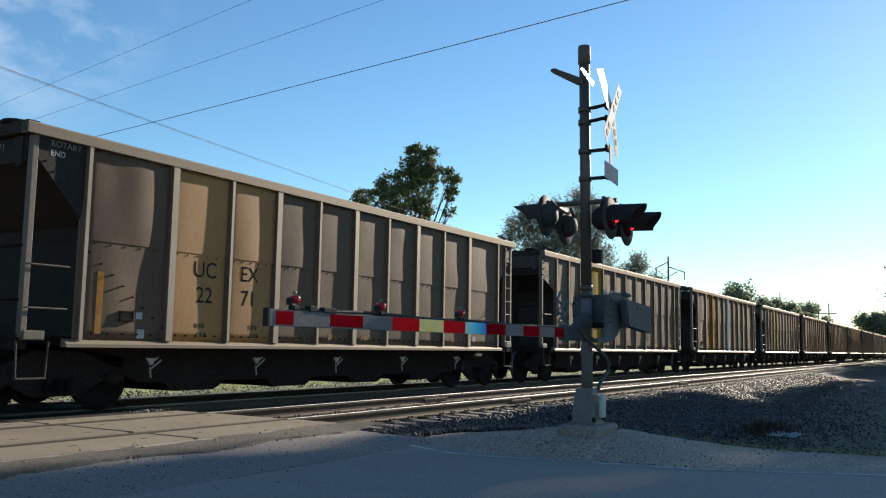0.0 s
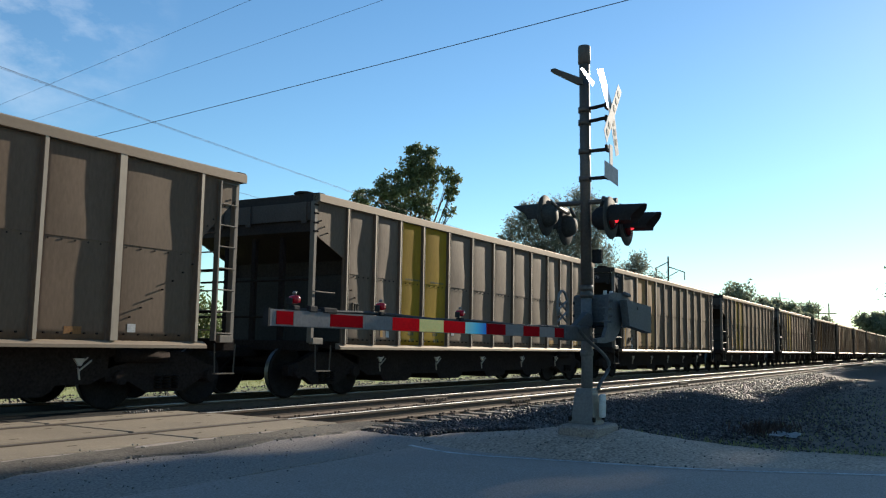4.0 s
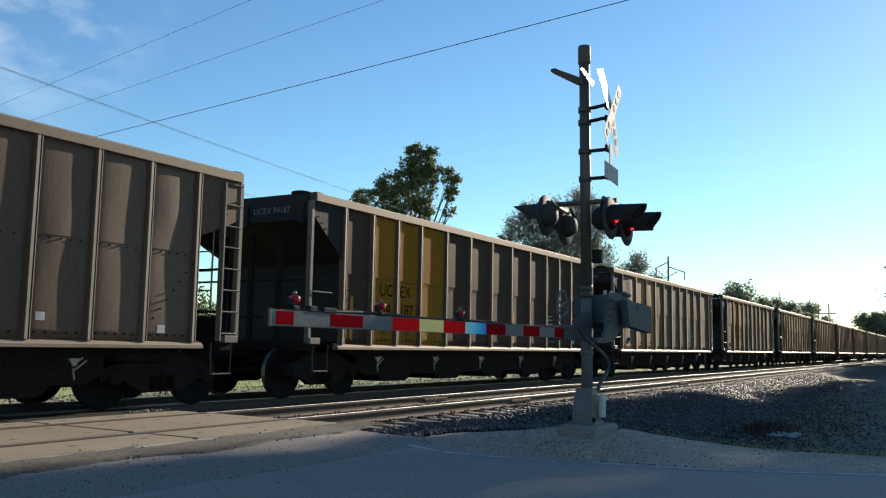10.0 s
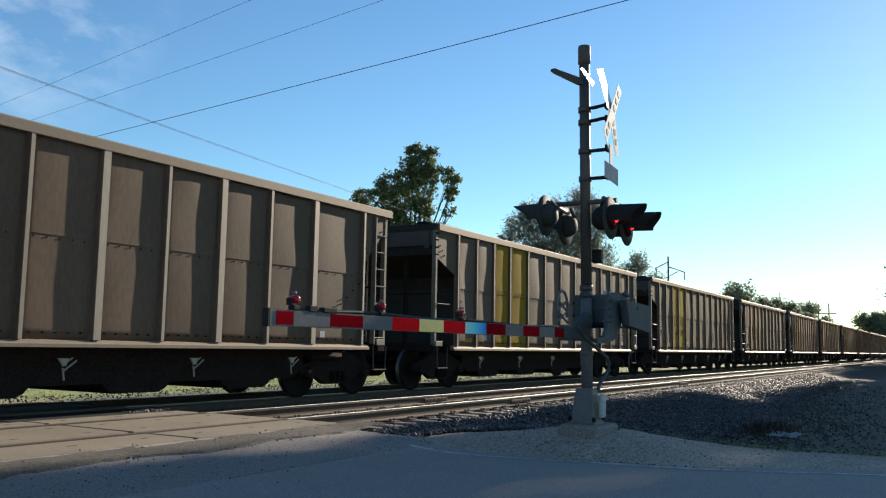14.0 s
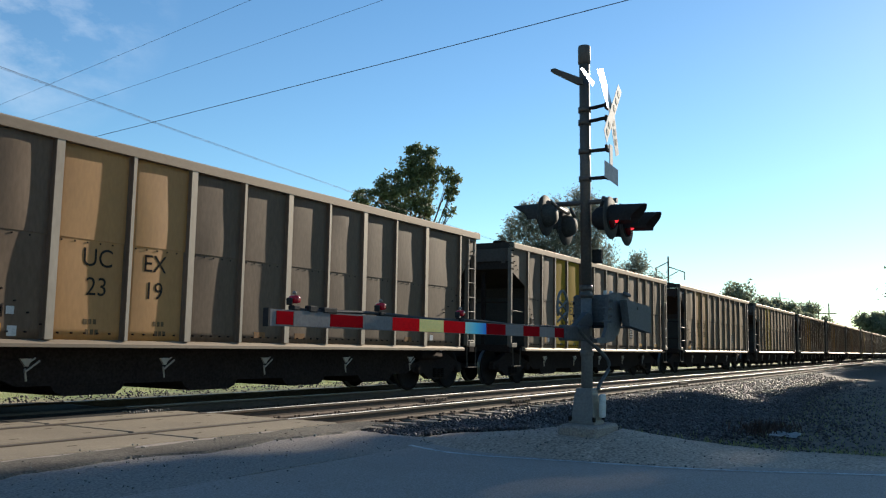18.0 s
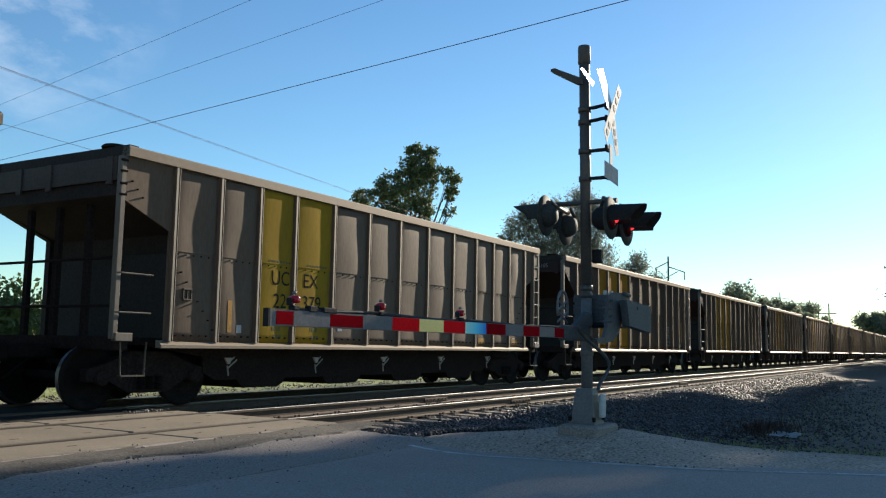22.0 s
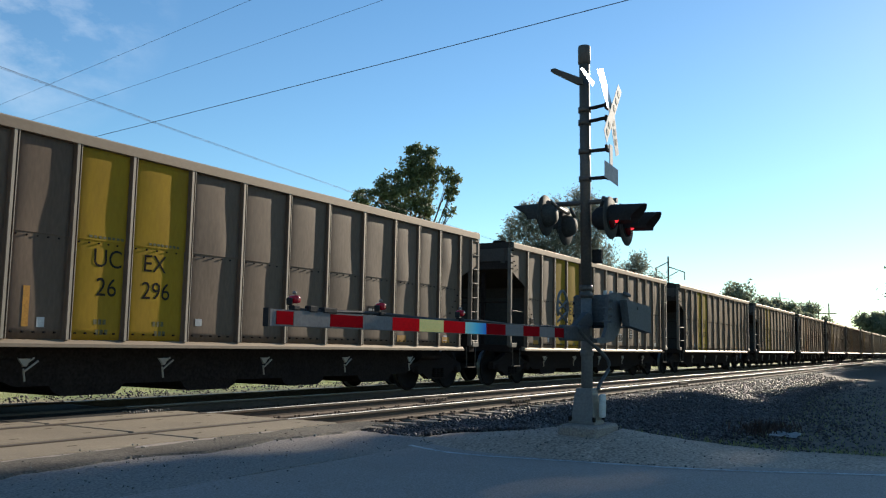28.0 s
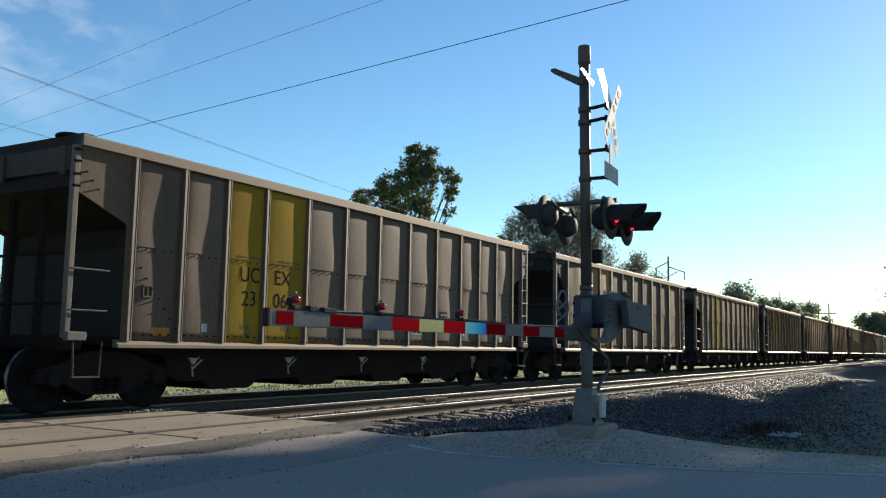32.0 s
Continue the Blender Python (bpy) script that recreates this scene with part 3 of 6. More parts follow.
stones("ballast", 14000, between, 0.038, 12, "grey crushed stone ballast between the ties")
stones("ballast", 2500, beyond, 0.026, 13, "sunlit stone ballast beyond the far track")


def litter(rng):
    x = rng.uniform(2.0, 8.9)
    y = 5.55 + 0.55 * rng.normal() * 0.6 + 0.2 * noise.noise((x * 1.3, 0, 2))
    return x, y, road_z(x, y) + 0.010


def strewn(rng):
    x, y = rng.uniform(3.0, 9.4), rng.uniform(6.0, 6.9)
    return x, y, road_z(x, y) + 0.014


stones("gravel", 60, lambda rng: (rng.uniform(8.3, 9.0), rng.uniform(9.9, 10.15), 0.0), 0.022, 15, "spilled pale stones at the edge of the panels", M_GRAVEL)
stones("gravel", 220, litter, 0.008, 14, "pale loose gravel before the crossing panels", M_GRAVEL)
stones("gravel", 90, strewn, 0.016, 16, "a few loose stones on the asphalt patch", M_GRAVEL)


def hump(rng):
    x, y = 9.6 + 1.5 * rng.normal(), 3.5 + 1.0 * rng.normal()
    x = max(x, edge_x(y) + 0.1)
    return x, y, ground_z(x, y) + 0.004


stones("gravel", 500, hump, 0.010, 17, "fine gravel on the hump round the mast", M_GRAVEL)


# litter on the verge: a crushed white sheet and dead brown weed stalks
bm = bmesh.new()
rows = [[bm.verts.new((16.1 + 0.55 * (u - 0.5) + 0.1 * v, 2.66 + 0.5 * (v - 0.5), ground_z(16.1, 2.66) + 0.035 + 0.05 * noise.noise((u * 3, v * 3, 5)) + 0.03 * u)) for u in span(0, 1, 7)] for v in span(0, 1, 5)]
for a, b in zip(rows, rows[1:]):
    for k in range(7):
        bm.faces.new((a[k], a[k + 1], b[k + 1], b[k]))
bmesh.ops.solidify(bm, geom=list(bm.faces), thickness=0.006)
tagged(new("crushed_paper", mesh_of("crushed_paper", bm, M_SIGN)), "crumpled white paper sheet lying on the verge", "litter")


# ---- the coal train ----
PITCH_CAR = 16.18                 # from coupler to coupler
TOP, SILL = 3.80, 0.90            # heights of the top chord and of the side sill's foot over the rails
RIBS_ELEVEN = (-6.16, -4.64, -3.42, -2.28, -1.14, 0.0, 1.14, 2.28, 3.42, 4.64, 6.16)
RIBS_THIRTEEN = (-6.19, -5.25, -4.33, -3.40, -2.28, -1.14, 0.0, 1.14, 2.28, 3.40, 4.33, 5.25, 6.19)
RIBS_FLAT = tuple(list(RIBS_THIRTEEN))   # the brown cars, whose sheets lie nearly flat
SEAM = 2.37                       # height of the lap across the side sheets
SKIN, OUT = -1.54, -1.62         # side sheet and outer face of the ribs


def seed_of(ribs, j):
    return 100 * len(ribs) + j + (5000 if ribs is RIBS_FLAT else 0)


def sheet_y(a, b, seed, x, z):
    """How far out the sheet of one bay lies: pressed out between its ribs, dented, lapped across the middle."""
    rnd = random.Random(seed)
    flat = 0.0 if seed > 5000 else 1.0
    u, h = min(1, max(0, (x - a) / (b - a))), min(1, max(0, (z - SILL) / (TOP - 0.06 - SILL)))
    full = min(1, max(0, math.sin(math.pi * h)) * 4.0) ** 0.45
    push = flat * rnd.uniform(*((0.010, 0.024) if 1000 < seed < 1200 else (0.022, 0.036))) * math.sin(math.pi * u) ** 0.3 * full
    deep = (0.75 if b - a > 1.4 else 0.42) * flat
    for _ in range(5):
        du, dz, amp, size = rnd.uniform(0.15, 0.85), rnd.uniform(1.2, 3.5), deep * rnd.uniform(-0.022, 0.022), rnd.uniform(0.25, 0.7)
        push += amp * math.exp(-(((u - du) * (b - a)) ** 2 + (z - dz) ** 2) / (size * size)) * math.sin(math.pi * u)
    if b - a > 1.4 and seed == 1100:
        # the long first bay is pressed out high up at one side and low down at the other
        push += 0.022 * math.exp(-((u - 0.64) / 0.26) ** 2 - ((z - 3.1) / 0.75) ** 2) * math.sin(math.pi * u)
        push += 0.016 * math.exp(-((u - 0.25) / 0.24) ** 2 - ((z - 1.75) / 0.7) ** 2) * math.sin(math.pi * u)
        push -= 0.012 * math.exp(-((u - 0.72) / 0.24) ** 2 - ((z - 1.7) / 0.6) ** 2) * math.sin(math.pi * u)
    return SKIN - push - (0.008 if z > SEAM else 0)


def side_panel(a, b, seed):
    """Two courses of sheet, the upper one lapped over the lower."""
    bm = bmesh.new()
    us = [0, 0.03] + span(0.08, 0.92, 9) + [0.97, 1]
    courses = ([SILL + 0.10, SILL + 0.25] + span(SILL + 0.45, SEAM - 0.001, 5), [SEAM + 0.001] + span(SEAM + 0.13, TOP - 0.45, 5) + [TOP - 0.32, TOP - 0.23, TOP - 0.16])
    ends = []
    for zs in courses:
        rows = [[bm.verts.new((a + (b - a) * u, sheet_y(a, b, seed, a + (b - a) * u, z), z)) for u in us] for z in zs]
        for r0, r1 in zip(rows, rows[1:]):
            for k in range(len(us) - 1):
                bm.faces.new((r0[k], r0[k + 1], r1[k + 1], r1[k])).smooth = True
        ends.append((rows[0], rows[-1]))
    # the lap's lower edge, the head, the foot and the back
    (foot, low), (high, head) = ends
    lip = [[bm.verts.new(v.co) for v in r] for r in (low, high)]
    for k in range(len(us) - 1):
        bm.faces.new((lip[0][k], lip[0][k + 1], lip[1][k + 1], lip[1][k]))
    back = [[bm.verts.new((v.co.x, SKIN + 0.03, v.co.z)) for v in r] for r in (foot, head)]
    for k in range(len(us) - 1):
        bm.faces.new((foot[k], back[0][k], back[0][k + 1], foot[k + 1]))
        bm.faces.new((head[k], head[k + 1], back[1][k + 1], back[1][k]))
        bm.faces.new((back[0][k], back[1][k], back[1][k + 1], back[0][k + 1]))
    return bm


def rivets(a, b, ends, seed):
    """Bolt heads along the seam, round the foot and, in the end bays, along the slope sheet behind."""
    bm = bmesh.new()
    w = b - a
    short = 1000 < seed < 1200
    seam = 0.008 if short else 0.016
    spots = [(a + w * (k + 0.7) / 6, SEAM - 0.04, seam) for k in range(5)] + [(a + w * (k + 0.8) / 6, SILL + 0.19, 0.034) for k in range(5)]
    if ends:
        spots += [(a + w * (k + 0.5) / 8 if ends < 0 else b - w * (k + 0.5) / 8, SEAM - 0.10 - 1.15 * (k + 0.5) / 8, 0.034) for k in range(8)]
    for x, z, out in spots:
        y = sheet_y(a + 0.04, b - 0.04, seed, x, z)
        rod(bm, (x, y + 0.02, z), (x, y - out, z), 0.013, seg=5)
    return bm


def bay_y(ribs, x, z):
    """Depth of the sheet at a point of the side."""
    j = max(k for k in range(len(ribs) - 1) if ribs[k] <= x)
    return sheet_y(ribs[j] + 0.04, ribs[j + 1] - 0.04, seed_of(ribs, j), x, z)


def decal_bm(ribs, x, z, w, h, proud=0.003, bm=None):
    """A thin plate or painted patch that follows the sheet."""
    bm = bm or bmesh.new()
    us = span(-0.5, 0.5, 4 if w > 0.08 else 1)
    vs = span(-0.5, 0.5, 4 if h > 0.12 else 1)
    rows = [[bm.verts.new((x + w * u, bay_y(ribs, x + w * u, z + h * v) - proud, z + h * v)) for u in us] for v in vs]
    for r0, r1 in zip(rows, rows[1:]):
        for k in range(len(us) - 1):
            bm.faces.new((r0[k], r0[k + 1], r1[k + 1], r1[k]))
    rim = rows[0] + [r[-1] for r in rows[1:]] + rows[-1][-2::-1] + [r[0] for r in rows[-2:0:-1]]
    back = [bm.verts.new((v.co.x, v.co.y + proud + 0.004, v.co.z)) for v in rim]
    for k in range(len(rim)):
        q = (k + 1) % len(rim)
        bm.faces.new((rim[q], rim[k], back[k], back[q]))
    return bm


def wheelset_mesh():
    """An axle with its two wheels; the treads are polished."""
    bm = bmesh.new()
    for s in (-1, 1):
        m = Matrix.Translation((0, s * 0.76, 0)) @ pose(0, 0, 0, 90, 0, 0 if s < 0 else 180)
        lathe(bm, [(0.05, -0.11), (0.12, -0.11), (0.13, -0.05), (0.33, -0.02), (0.39, -0.065), (0.450, -0.068), (0.459, -0.066), (0.461, 0.03), (0.485, 0.045), (0.485, 0.068), (0.40, 0.07), (0.36, 0.02), (0.10, 0.06), (0.05, 0.06)], 28, m)
    rod(bm, (0, -1.08, 0), (0, 1.08, 0), 0.08, seg=10)
    me = mesh_of("wheelset", bm, M_WHEEL)
    me.materials.append(M_TREAD)
    for p in me.polygons:
        r = [math.hypot(me.vertices[v].co.x, me.vertices[v].co.z) for v in p.vertices]
        if 0.449 < min(r) and max(r) < 0.47:
            p.material_index = 1
    return me


def truck_at(x, parent, meshes):
    """A two-axle truck: bolster, two cast side frames with springs, and four wheels."""
    bm = bmesh.new()
    box(bm, x - 0.2, x + 0.2, -1.0, 1.0, 0.42, 0.72, 0.03)
    bolster = part("truck", bm, M_UNDER, parent)
    for s in (-1, 1):
        y = s * 1.0
        bm = bmesh.new()
        outline = [(-1.12, 0.40), (-1.12, 0.58), (-0.80, 0.66), (-0.35, 0.84), (0.35, 0.84), (0.80, 0.66), (1.12, 0.58), (1.12, 0.40), (0.72, 0.40), (0.36, 0.22), (-0.36, 0.22), (-0.72, 0.40)]
        bm2 = [(p + x, q) for p, q in outline]
        lo = [bm.verts.new((p, y - 0.07, q)) for p, q in bm2]
        hi = [bm.verts.new((p, y + 0.07, q)) for p, q in bm2]
        bm.faces.new(lo)
        bm.faces.new(hi[::-1])
        for i in range(len(lo)):
            j = (i + 1) % len(lo)
            bm.faces.new((lo[i], hi[i], hi[j], lo[j]))
        for dx in (-0.889, 0.889):
            rod(bm, (x + dx, y - 0.16, 0.457), (x + dx, y + 0.1, 0.457), 0.11, seg=12)
        part("side_frame", bm, M_UNDER, bolster)
        if s < 0:
            bm = bmesh.new()
            for dx in (-0.17, 0.0, 0.17):
                for k in range(5):
                    lathe(bm, [(0.045, 0), (0.062, 0.012), (0.062, 0.022), (0.045, 0.034)], 10, Matrix.Translation((x + dx, y - 0.10, 0.27 + 0.042 * k)))
            part("spring_set", bm, M_WHEEL, bolster, "grey coil springs")["kind"] = "stuff"
    for dx in (-0.889, 0.889):
        shared("wheelset", meshes["wheelset"], bolster, pose(x + dx, 0, 0.459))


def two_tone_rib(bm):
    """A rib with dull flanks and a paler outer face."""
    me = mesh_of("rib", bm, M_ALU_DULL)
    me.materials.append(M_ALU_RIB)
    for p in me.polygons:
        if p.center.y < OUT + 0.004:
            p.material_index = 1
    return me


def hopper_car(ribs, meshes):
    car = thing("hopper_car", "coal hopper car", "railway car", "coal train")
    # side sheets, bolts and ribs of the side that faces the road
    for i, (a, b) in enumerate(zip(ribs, ribs[1:])):
        ob = part("side_panel", side_panel(a + 0.04, b - 0.04, seed_of(ribs, i)), M_ALU, car)
        ob["bay"] = i
        ob.material_slots[0].link = "OBJECT"
        ob.material_slots[0].material = M_ALU
        part("bolts", rivets(a, b, -1 if i == 0 else 1 if i == len(ribs) - 2 else 0, seed_of(ribs, i)), M_UNDER, ob, "small dark bolt heads")["kind"] = "stuff"
    short = len(ribs) == 11
    post_x = 7.00 if short else 7.19
    steep = short or ribs is RIBS_FLAT
    if short:
        # plain pressed ribs, broad and slender ones by turns
        rib_mes = []
        for w in (0.036, 0.068):
            bm = bmesh.new()
            prism(bm, [(-w - 0.035, SKIN + 0.02), (-w - 0.035, SKIN - 0.012), (-w - 0.010, SKIN - 0.016), (-w, OUT + 0.010), (-w + 0.008, OUT), (w - 0.008, OUT), (w, OUT + 0.010), (w + 0.010, SKIN - 0.016), (w + 0.035, SKIN - 0.012), (w + 0.035, SKIN + 0.02)], 2, SILL + 0.10, TOP - 0.13)
            rib_mes.append(two_tone_rib(bm))
    else:
        bm = bmesh.new()
        prism(bm, [(-0.075, SKIN + 0.02), (-0.075, SKIN - 0.012), (-0.050, SKIN - 0.016), (-0.044, OUT + 0.010), (-0.036, OUT), (0.006, OUT), (0.010, OUT + 0.055), (0.026, OUT + 0.055), (0.029, OUT), (0.040, OUT), (0.043, OUT + 0.010), (0.050, SKIN - 0.016), (0.075, SKIN - 0.012), (0.075, SKIN + 0.02)], 2, SILL + 0.10, TOP - 0.13)
        rib_mes = [two_tone_rib(bm)] * 2
    for i, x in enumerate(ribs):
        shared("rib", rib_mes[i % 2], car, Matrix.Translation((x, 0, 0)))
    bm = bmesh.new()
    prism(bm, [(OUT - 0.006, TOP - 0.15), (OUT - 0.006, TOP - 0.02), (OUT + 0.012, TOP), (SKIN + 0.08, TOP), (SKIN + 0.08, TOP - 0.15)], 0, -7.12, 7.12)
    part("top_chord", bm, M_SILLGREY, car, "dusty grey top rail")
    bm = bmesh.new()
    prism(bm, [(-OUT + 0.035, TOP - 0.15), (-SKIN - 0.08, TOP - 0.15), (-SKIN - 0.08, TOP), (-OUT + 0.035, TOP)], 0, -7.12, 7.12)
    for s in (-1, 1):
        xa, xb = sorted((s * 7.12, s * 6.94))
        box(bm, xa, xb, OUT + 0.02, -OUT - 0.02, TOP - 0.15, TOP + 0.02, 0.01)
    part("rim", bm, M_END, car)
    bm = bmesh.new()
    prism(bm, [(OUT - 0.015, SILL), (OUT - 0.015, SILL + 0.045), (OUT + 0.03, SILL + 0.085), (SKIN + 0.03, SILL + 0.115), (SKIN + 0.03, SILL)], 0, -6.38, 6.38)
    part("side_sill", bm, M_SILLGREY, car, "dusty grey side sill")
    # the far side, closed and plain from here
    bm = bmesh.new()
    prism(bm, [(-post_x, TOP - 0.15), (-post_x, 3.12), (-6.12, 2.66), (-6.12, SILL + 0.05), (6.12, SILL + 0.05), (6.12, 2.66), (post_x, 3.12), (post_x, TOP - 0.15)], 1, -SKIN - 0.02, -SKIN + 0.1)
    part("far_side", bm, M_END, car)
    # slope sheets and end walls
    for s, nm in ((-1, "front"), (1, "rear")):
        bm = bmesh.new()
        zo, zi = (3.46, 2.62) if steep else (3.12, 2.70)
        pts = [(s * (post_x - 0.04), TOP - 0.16), (s * (post_x - 0.11), TOP - 0.16), (s * (post_x - 0.11), zo + 0.03), (s * 5.93, zi), (s * 5.93, 0.92), (s * 6.0, 0.92), (s * 6.0, zi - 0.05), (s * (post_x - 0.04), zo - 0.03)]
        if s > 0:
            pts = pts[::-1]
        lo = [bm.verts.new((p, SKIN + 0.01, q)) for p, q in pts]
        hi = [bm.verts.new((p, -SKIN - 0.01, q)) for p, q in pts]
        bm.faces.new(lo)
        bm.faces.new(hi[::-1])
        for i in range(len(lo)):
            j = (i + 1) % len(lo)
            bm.faces.new((lo[i], hi[i], hi[j], lo[j]))
        end = part("end_wall", bm, M_END, car)
        end["end"] = nm
        end.material_slots[0].link = "OBJECT"
        end.material_slots[0].material = M_END
        # upright bulkhead plate under the slope sheet
        bm = bmesh.new()
        xa, xb = sorted((s * 6.06, s * 6.01))
        box(bm, xa, xb, SKIN + 0.02, -SKIN - 0.02, 1.04, 2.36, 0.006)
        part("end_bulkhead", bm, M_BULK, car, "dull grey bulkhead plate")
        # three-cornered gusset of the end bay with its bolts
        bm = bmesh.new()
        lo_in, lo_out = (2.64, 3.42) if steep else (2.64, 3.04)
        g = [(s * 6.12, TOP - 0.15), (s * post_x, TOP - 0.15), (s * post_x, lo_out), (s * 6.24, lo_in)] + ([] if steep else [(s * 6.20, 2.40), (s * 6.12, 2.36)])
        prism(bm, [(p, q) for p, q in (g if s < 0 else g[::-1])], 1, OUT + 0.055, OUT + 0.075)
        gus = part("end_gusset", bm, M_ALU, car)
        gus["end"] = nm
        gus.material_slots[0].link = "OBJECT"
        gus.material_slots[0].material = M_ALU
        bm = bmesh.new()
        for k in range(3 if not steep else 5):
            u = (k + 0.4) / (3 if not steep else 5)
            bx = s * (post_x - 0.14 - (0.30 if not steep else 0.6) * u)
            bz = 3.34 - 0.32 * u if not steep else lo_out + 0.0 - (lo_out - lo_in) * (0.14 + 0.6 * u) / (post_x - 6.24) + 0.10
            rod(bm, (bx, OUT + 0.06, bz), (bx, OUT + (0.030 if not steep else 0.042), bz), 0.014, seg=5)
        part("bolts", bm, M_UNDER, gus, "small dark bolt heads")["kind"] = "stuff"
        # corner posts
        for side in (-1, 1):
            bm = bmesh.new()
            xa, xb = sorted((s * (post_x + 0.01), s * (post_x - 0.075)))
            ya, yb = sorted((side * 1.575, side * 1.47))
            box(bm, xa, xb, ya, yb, 1.02, TOP - 0.15, 0.008)
            part("corner_post", bm, M_POSTLIT, car, "pale corner post")
        # platform with end sill, draft gear and coupler
        bm = bmesh.new()
        xa, xb = sorted((s * 7.12, s * 6.86))
        box(bm, xa, xb, -1.50, 1.50, 0.86, 1.06, 0.015)
        xa, xb = sorted((s * 6.9, s * 4.3))
        box(bm, xa, xb, -0.35, 0.35, 0.62, 1.02, 0.02)
        part("end_platform", bm, M_UNDER, car)
        if s < 0:
            bm = bmesh.new()
            box(bm, -post_x - 0.02, -post_x + 0.005, -1.465, 1.465, 3.30, TOP - 0.16)
            for yy in (-1.34, 0.06, 0.8):
                box(bm, -post_x - 0.05, -post_x - 0.02, yy - 0.06, yy + 0.06, 3.24, TOP - 0.16)
            band = part("end_band", bm, M_END, car)
            band.material_slots[0].link = "OBJECT"
            band.material_slots[0].material = M_ENDBAND
            bm = bmesh.new()
            lathe(bm, [(0.19, 0.0), (0.20, 0.03), (0.17, 0.055), (0.02, 0.06)], 18, Matrix.Translation((-6.98, -1.12, TOP + 0.02)))
            part("rim_cap", bm, M_UNDER, car, "round black cap on the rim")
        bm = bmesh.new()
        xa, xb = sorted((s * 8.06, s * 6.9))
        box(bm, xa, xb, -0.10, 0.10, 0.72, 0.94, 0.03)
        xa, xb = sorted((s * 8.15, s * 7.80))
        box(bm, xa, xb, -0.17, 0.13, 0.68, 0.98, 0.05)
        part("coupler", bm, M_WHEEL, car)
        bm = bmesh.new()
        pts = [(s * 7.1, 0.45, 0.70), (s * 7.45, 0.47, 0.42), (s * 7.85, 0.44, 0.36), (s * 8.09, 0.40, 0.42)]
        tube(bm, pts, 0.025)
        part("brake_hose", bm, M_UNDER, car)
        bm = bmesh.new()
        xa, xb = sorted((s * (post_x - 0.02), s * (post_x - 0.32)))
        box(bm, xa, xb, -1.60, -1.50, 0.99, 1.11, 0.01)
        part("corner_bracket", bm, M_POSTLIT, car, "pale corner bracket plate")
        # sill step
        bm = bmesh.new()
        xs0, xs1 = sorted((s * 7.06, s * 6.60))
        for xx in (xs0, xs1):
            rod(bm, (xx, -1.57, 0.98), (xx * 0.5 + 0.5 * (xx + (0.05 if xx == xs0 else -0.05)), -1.57, 0.50), 0.014, seg=6)
        box(bm, xs0 + 0.02, xs1 - 0.02, -1.60, -1.52, 0.49, 0.51)
        part("step", bm, M_POST, car, "bent steel step")
        # inner struts of the end, seen through the opening
        for yy in (-0.62, 0.1, 0.82):
            bm = bmesh.new()
            box(bm, s * 6.96 - 0.04, s * 6.96 + 0.04, yy - 0.05, yy + 0.05, 1.06, 3.12)
            part("end_strut", bm, M_UNDER, car)
        for zz in (1.5, 2.2):
            bm = bmesh.new()
            rod(bm, (s * 7.0, -1.5, zz), (s * 7.0, 1.5, zz), 0.022, seg=6)
            part("end_handrail", bm, M_UNDER, car)
        # rungs
        if s < 0:
            for zz in (1.40, 1.96):
                bm = bmesh.new()
                rod(bm, (-post_x, -1.56, zz), (-post_x + 0.06, -1.60, zz), 0.012, seg=6)
                rod(bm, (-post_x + 0.06, -1.60, zz), (-post_x + 0.62, -1.60, zz), 0.012, seg=6)
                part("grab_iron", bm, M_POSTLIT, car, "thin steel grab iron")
            for zz in (3.08, 3.24, 3.42, 3.58) if not steep else ():
                bm = bmesh.new()
                rod(bm, (-post_x - 0.03, -1.575, zz), (-post_x + 0.07, -1.60, zz), 0.018, seg=5)
                part("rung_stub", bm, M_UNDER, car, "dark stub of a rung")
        else:
            bm = bmesh.new()
            box(bm, post_x - 0.46, post_x - 0.43, -1.625, -1.52, 1.02, TOP - 0.2)
            for k in range(8):
                rod(bm, (post_x - 0.45, -1.575, 1.14 + 0.35 * k), (post_x - 0.03, -1.575, 1.14 + 0.35 * k), 0.013, seg=6)
            part("ladder", bm, M_POSTLIT, car, "steel side ladder")
            bm = bmesh.new()
            for yy in (-1.05, -0.65):
                rod(bm, (7.06, yy, 1.0), (7.06, yy, 3.0), 0.018, seg=6)
            for q in range(6):
                rod(bm, (7.06, -1.05, 1.2 + 0.33 * q), (7.06, -0.65, 1.2 + 0.33 * q), 0.013, seg=5)
            part("end_ladder", bm, M_ALU_RIB, car, "steel end ladder")
            bm = bmesh.new()
            lathe(bm, [(0.24, -0.02), (0.28, -0.02), (0.28, 0.02), (0.24, 0.02), (0.24, -0.02)], 20, Matrix.Translation((7.16, -0.30, 2.05)) @ pose(0, 0, 0, 0, 90))
            for q in range(3):
                d = Vector((0, math.cos(2.1 * q), math.sin(2.1 * q))) * 0.25
                rod(bm, Vector((7.16, -0.30, 2.05)) - d, Vector((7.16, -0.30, 2.05)) + d, 0.014, seg=5)
            rod(bm, (6.92, -0.30, 2.05), (7.18, -0.30, 2.05), 0.03, seg=6)
            box(bm, 6.90, 7.08, -0.48, -0.12, 1.80, 2.30, 0.02)
            part("brake_wheel", bm, M_UNDER, car, "black hand brake wheel and gear box")
        truck_at(s * 6.15 * 0.99, car, meshes)
    # hoppers between the trucks
    bm = bmesh.new()
    box(bm, -6.9, 6.9, -0.22, 0.22, 0.70, 1.02, 0.02)
